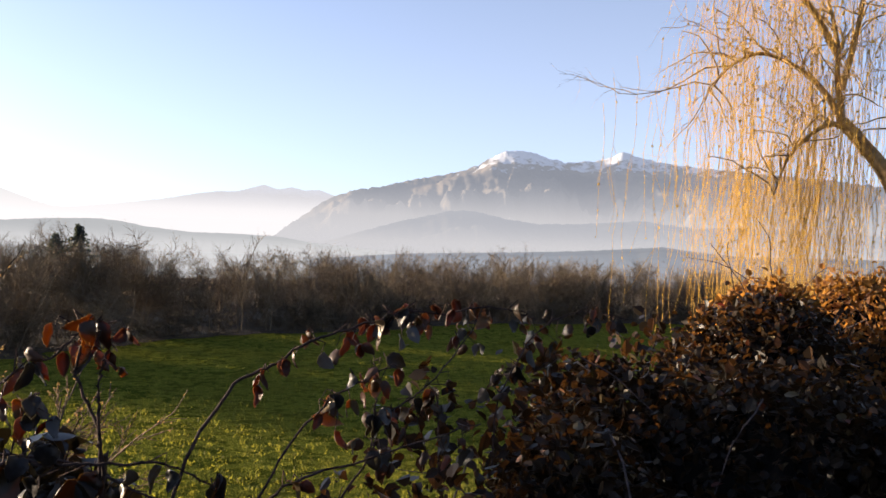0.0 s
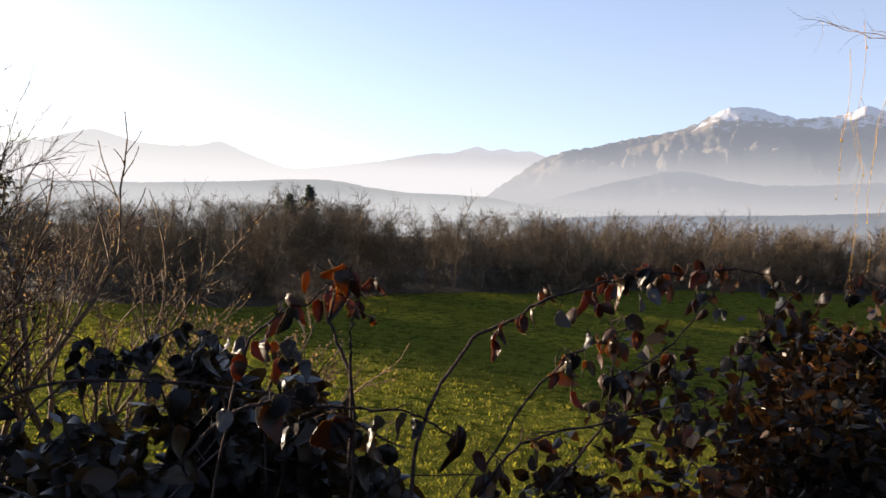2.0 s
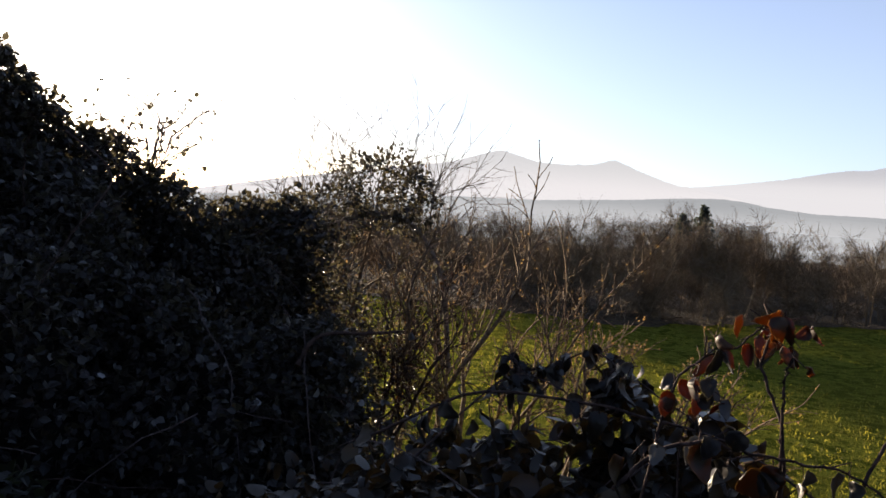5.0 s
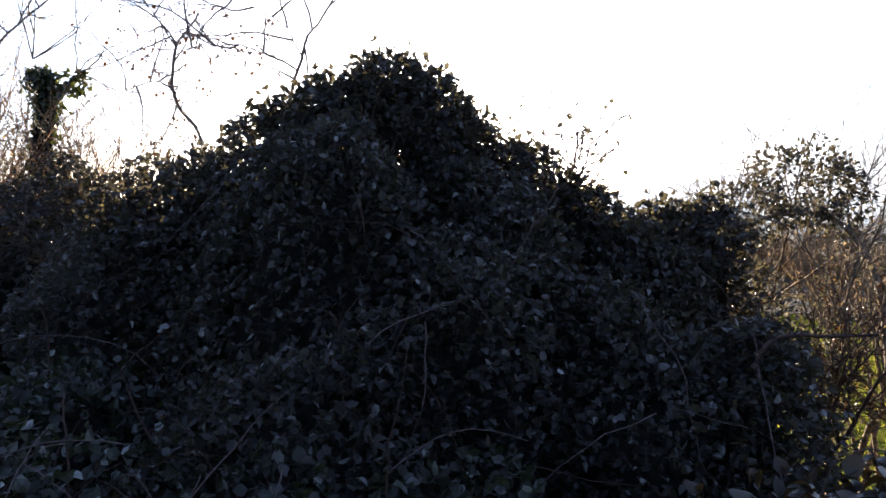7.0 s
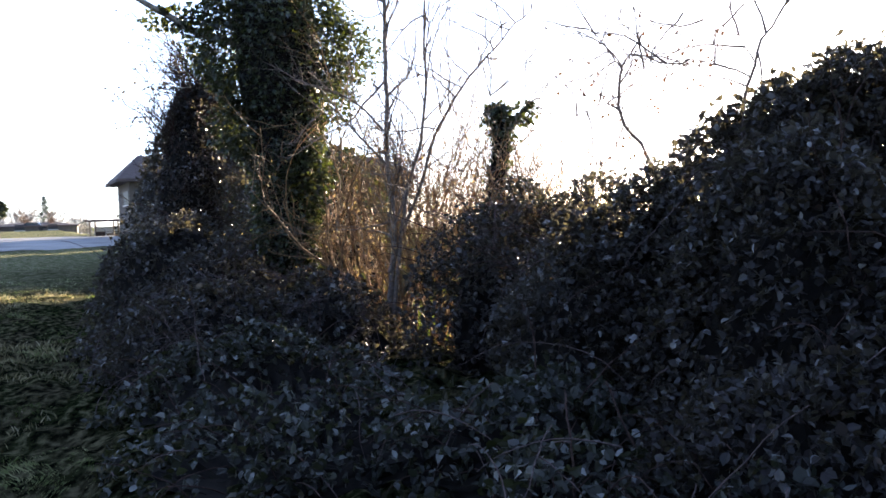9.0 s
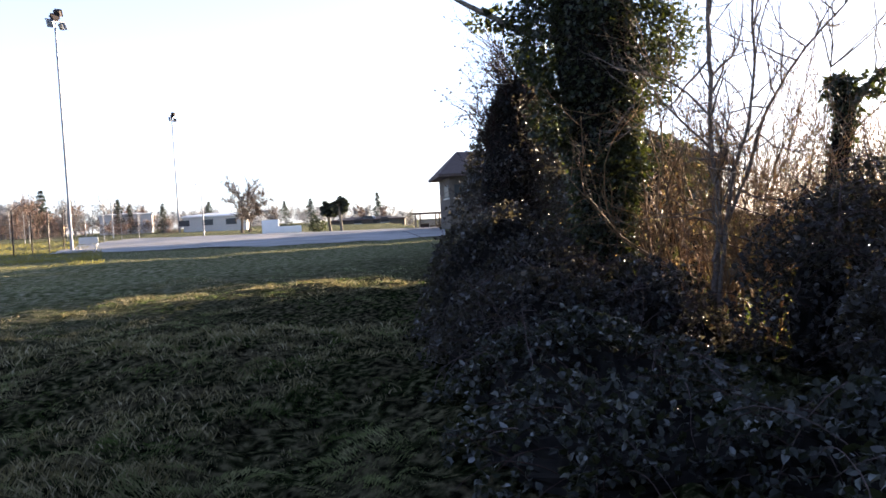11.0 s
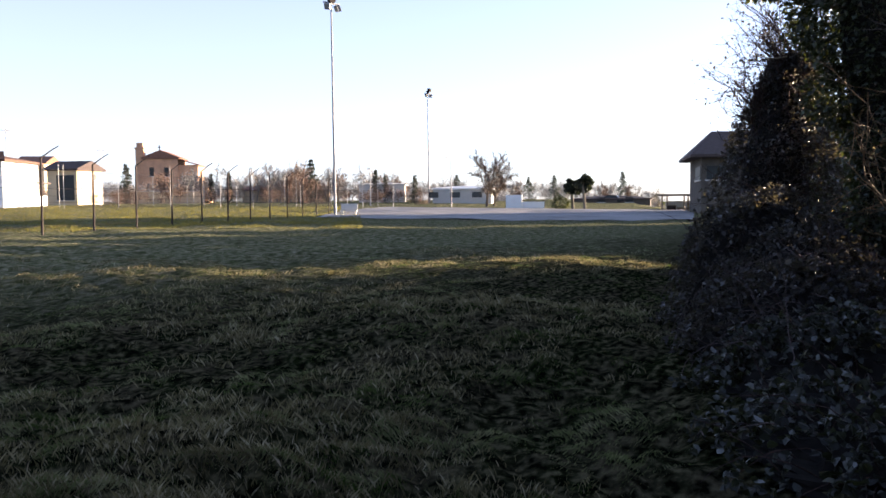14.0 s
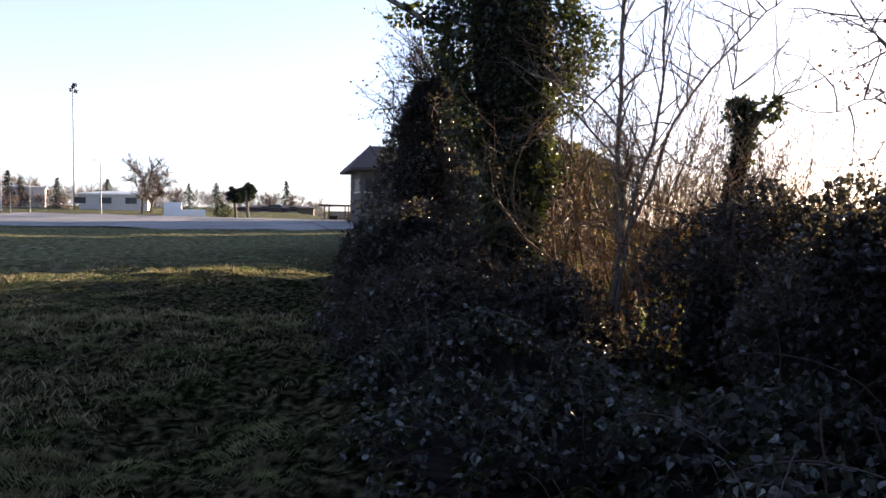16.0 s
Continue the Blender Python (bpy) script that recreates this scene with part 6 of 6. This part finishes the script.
def car(at, azimuth, label, mat="paint"):
    t = thing("car", tuple(at), label, "car", "cars beyond the yard")
    m = frame_at(at, azimuth, 15)
    prof = [(0, 0.35), (0.05, 0.75), (1.0, 0.95), (1.5, 1.42), (3.0, 1.45), (3.7, 0.98), (4.2, 0.85), (4.25, 0.35)]
    n = len(prof)
    v = [m @ Vector((x, y, z)) for y in (0, 1.7) for x, z in prof]
    f = [(i, i + 1, i + 1 + n) for i in range(n - 1)] + [(i, i + 1 + n, i + n) for i in range(n - 1)] + [(n - 1, 0, n), (n - 1, n, 2 * n - 1)]
    f += [(0, i + 1, i) for i in range(1, n - 1)] + [(n, n + i, n + i + 1) for i in range(1, n - 1)]
    part("body", Pile().add(v, f).mesh("body", MAT[mat]), t)
    part("side_window", Pile().box((1.35, -0.01, 0.98), (3.1, 0.02, 1.34), m).mesh("side_window", MAT["glass"]), t)
    for x in (0.8, 3.4):
        for y in (0.0, 1.55):
            part("wheel", Pile().tube([m @ Vector((x, y, 0.32)), m @ Vector((x, y + 0.18, 0.32))], [0.32, 0.32], 14).add([m @ Vector((x + 0.32 * math.cos(k), y - 0.005, 0.32 + 0.32 * math.sin(k))) for k in np.linspace(0, 6.28, 12)], [(0, i, i + 1) for i in range(1, 11)]).mesh("wheel", MAT["rubber"]), t)
    return t


car(base_at(123.2, 150), 123.2, "dark parked car beyond the gravel yard")
car(base_at(121.2, 155), 121.2, "dark blue parked car in the row beyond the yard")
car(base_at(119.9, 150), 119.9, "dark parked car under bare trees beyond the yard")
car(base_at(122.1, 160), 122.1, "black parked car near the open shed")


# ---- far trees behind the pitch ----
def far_tree(at, height, label, mat="twig", kids=5, depth=3, spread=0.6, radius=None, least=0.04):
    t = thing("far_tree", tuple(at), label, "tree", "bare trees behind the pitch")
    p = Pile()
    spray(p, np.array([at[0], at[1], at[2] - 0.2]), (rng.normal(0, 0.06), rng.normal(0, 0.06), 1), height * 0.55, radius or height * 0.025, depth, kids + 1, spread, 0.06, 0.58, least)
    part("trunk", p.mesh("trunk", MAT[mat]), t)
    return t


rng = np.random.default_rng(12)
far_tree(base_at(132.8, 108), 7.6, "knotty leafless tree beside the yard", "twig", 7, 3, 0.62, 0.22, 0.035)
far_tree(base_at(132.3, 112), 6.6, "leafless tree beside the yard", "twig", 7, 3, 0.62, 0.16, 0.035)
# twigs paled to grey for the haze in front of them
MAT["far_wood"] = bark("haze-paled twig", (0.19, 0.175, 0.16), (0.34, 0.31, 0.28), 8)
MAT["rusttwig"] = bark("russet twig", (0.13, 0.09, 0.068), (0.26, 0.18, 0.135), 8)
for k in range(70):
    a = rng.uniform(142.5, 147.5) if k < 14 else rng.uniform(138.5, 154) if k < 50 else rng.uniform(118, 138)
    r = rng.uniform(145, 190)
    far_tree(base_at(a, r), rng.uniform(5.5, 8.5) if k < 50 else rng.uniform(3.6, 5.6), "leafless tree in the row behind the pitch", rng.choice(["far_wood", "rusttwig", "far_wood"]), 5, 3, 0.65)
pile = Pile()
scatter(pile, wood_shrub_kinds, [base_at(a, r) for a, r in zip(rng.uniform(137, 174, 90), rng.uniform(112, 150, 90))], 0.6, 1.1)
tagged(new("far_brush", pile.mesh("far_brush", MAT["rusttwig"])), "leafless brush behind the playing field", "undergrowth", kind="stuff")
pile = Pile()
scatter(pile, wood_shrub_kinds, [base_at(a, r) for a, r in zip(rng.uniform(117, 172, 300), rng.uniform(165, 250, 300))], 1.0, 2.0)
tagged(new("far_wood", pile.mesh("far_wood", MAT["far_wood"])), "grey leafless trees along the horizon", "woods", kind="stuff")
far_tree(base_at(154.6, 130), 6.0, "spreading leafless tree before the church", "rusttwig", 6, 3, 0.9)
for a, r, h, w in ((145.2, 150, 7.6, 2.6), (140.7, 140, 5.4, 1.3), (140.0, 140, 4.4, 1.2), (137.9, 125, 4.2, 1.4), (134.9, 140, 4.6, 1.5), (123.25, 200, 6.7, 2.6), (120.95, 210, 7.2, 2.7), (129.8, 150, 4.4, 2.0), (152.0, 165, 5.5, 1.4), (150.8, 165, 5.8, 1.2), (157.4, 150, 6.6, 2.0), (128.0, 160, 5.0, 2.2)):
    conifer(base_at(a, r), h, w, "dark conifer behind the playing field", MAT["haze_needle"], 12)


def palm(at, height, label):
    t = thing("palm", tuple(at), label, "palm tree", "palms by the yard")
    part("trunk", Pile().tube(limb(at, (0.05, 0, 1), height, 0.03), [0.16] * 7, 8).mesh("trunk", MAT["bark"]), t)
    p = Pile()
    top = at + [0, 0, height]
    for k in range(34):
        d = rng.normal(0, 1, 3) + [0, 0, 0.35]
        d /= np.linalg.norm(d)
        q = limb(top, d, rng.uniform(0.6, 0.95), 0.03, -0.12, 5)
        p.tube(q, 0.015, 3)
        leaves(p, np.repeat(q[2:], 4, 0), np.repeat(d[None], 16, 0) + rng.normal(0, 0.55, (16, 3)), 0.45)
    part("crown", p.mesh("crown", MAT["needle"]), t, kind="stuff")
    return t


palm(base_at(125.95, 90), 3.0, "fan palm by the gravel yard")
palm(base_at(126.75, 93), 2.6, "smaller fan palm by the gravel yard")
t = thing("round_bush", tuple(base_at(127.65, 92)), "yellow-green round bush by the yard", "bush")
part("foliage", clump(base_at(127.65, 92) + [0, 0, 0.7], (0.9, 0.9, 0.8), 500, 0.22, None).mesh("foliage", MAT["ivy"]), t, kind="stuff")

# ---- grass ----
def clumpy(x, y, s):
    return np.sin(x * 2.1 * s + 1.3 * np.sin(y * 1.7 * s)) * np.sin(y * 2.4 * s + 1.1 * np.sin(x * 1.3 * s))


def grass(name, label, number, az0, az1, r0, r1, height, width, mat, s, bias, zmax=9, vlim=None, comb=0.0):
    a, r = np.radians(rng.uniform(az0, az1, number)), np.exp(rng.uniform(math.log(r0), math.log(r1), number))
    x, y = -0.3 - r * np.sin(a), -0.4 + r * np.cos(a)
    keep = rng.random(number) < bias + 0.5 * clumpy(x, y, s)
    u, v = E_U[0] * x + E_U[1] * y, E_V[0] * x + E_V[1] * y
    if vlim is not None:
        keep &= v < np.where(u > 2.5, 0.12 + 0.1 * np.clip(u - 6, 0, 50), vlim)
    if comb:
        keep &= rng.random(number) < 0.2 + 1.2 * tufts(x, y)
    x, y, r = x[keep], y[keep], r[keep]
    pos = np.stack([x, y, ground_z(x, y) - 0.01], -1)
    tall = height * np.clip(0.75 + 0.75 * clumpy(x, y, s) + 0.4 * clumpy(y, x, s * 2.3), 0.2, 2) * rng.uniform(0.5, 1.4, len(x))
    p = Pile()
    grass_blades(p, pos, tall, width * (0.75 + 0.13 * r), comb)
    return tagged(new(name, p.mesh(name, mat)), label, "grass", kind="stuff")


def tussocks(name, label, number, az0, az1, r0, r1, mat):
    """Drooping tufts of long grass."""
    a, r = np.radians(rng.uniform(az0, az1, number)), np.exp(rng.uniform(math.log(r0), math.log(r1), number))
    x, y = -0.3 - r * np.sin(a), -0.4 + r * np.cos(a)
    u, v = E_U[0] * x + E_U[1] * y, E_V[0] * x + E_V[1] * y
    keep = v < np.where(u > 2.5, 0.0 + 0.1 * np.clip(u - 6, 0, 50), -0.4)
    keep &= tufts(x, y) + rng.normal(0, 0.12, number) > 0.62
    x, y, r = x[keep], y[keep], r[keep]
    n = 56
    size = rng.uniform(0.5, 1.3, len(x)) * (1 + 0.02 * r)
    X, Y = np.repeat(x, n) + rng.normal(0, 0.11, len(x) * n) * np.repeat(size, n), np.repeat(y, n) + rng.normal(0, 0.11, len(x) * n) * np.repeat(size, n)
    p = Pile()
    grass_blades(p, np.stack([X, Y, ground_z(X, Y) - 0.01], -1), 0.052 * np.repeat(size, n) * rng.uniform(0.4, 1.2, len(X)), 0.0009 * (1 + 0.13 * np.repeat(r, n)))
    return tagged(new(name, p.mesh(name, mat)), label, "grass", kind="stuff")


MAT["hay"] = leafy("dry grass blade", [(0.0, (0.05, 0.05, 0.022)), (0.35, (0.17, 0.15, 0.08)), (0.75, (0.36, 0.31, 0.2)), (1.0, (0.58, 0.52, 0.38))], (0.3, 0.25, 0.09), 0.3, 0.8, 0.2)
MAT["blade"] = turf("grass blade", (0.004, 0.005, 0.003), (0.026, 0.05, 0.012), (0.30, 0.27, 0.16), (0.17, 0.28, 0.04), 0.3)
MAT["bank"] = leafy("bank grass blade", [(0.0, (0.10, 0.10, 0.025)), (0.5, (0.24, 0.20, 0.06)), (1.0, (0.45, 0.36, 0.15))], (0.6, 0.5, 0.1), 0.45, 0.8, 0.1)
MAT["pitch"] = leafy("mown pitch grass", [(0.0, (0.10, 0.10, 0.03)), (0.6, (0.17, 0.15, 0.05)), (1.0, (0.28, 0.24, 0.11))], (0.42, 0.38, 0.08), 0.4, 0.8, 0.2)
MAT["lush"] = leafy("meadow grass blade", [(0.0, (0.06, 0.07, 0.01)), (0.6, (0.14, 0.145, 0.022)), (1.0, (0.25, 0.22, 0.045))], (0.42, 0.38, 0.04), 0.45, 0.8, 0.2)
MAT["frosted"] = turf("frosted grass blade", (0.045, 0.06, 0.022), (0.14, 0.17, 0.065), (0.58, 0.53, 0.37), (0.22, 0.28, 0.06), 0.3)
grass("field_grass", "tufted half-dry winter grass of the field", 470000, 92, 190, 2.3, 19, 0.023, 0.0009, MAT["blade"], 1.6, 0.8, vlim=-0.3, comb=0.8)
grass("frosted_grass", "paler frosted grass farther over the field", 130000, 92, 190, 17, 52, 0.034, 0.0014, MAT["frosted"], 0.9, 0.7, vlim=-0.3)
grass("near_grass", "dark grass beside the hedge", 16000, -75, -18, 1.5, 8, 0.09, 0.004, MAT["blade"], 1.0, 0.6)
grass("meadow_grass", "green grass of the lower meadow", 150000, -14, 62, 17, 110, 0.11, 0.007, MAT["lush"], 1.7, 0.55)
grass("bank_grass", "rough grass on the bank below the hedge", 16000, -15, 75, 3.5, 9, 0.12, 0.004, MAT["bank"], 0.7, 0.6)
tussocks("grass_tufts", "drooping dry tufts in the field grass", 11000, 92, 190, 2.5, 22, MAT["hay"])
grass("pitch_grass", "yellow-green mown grass of the playing field", 70000, 142, 176, 36, 100, 0.10, 0.004, MAT["pitch"], 0.5, 0.75)
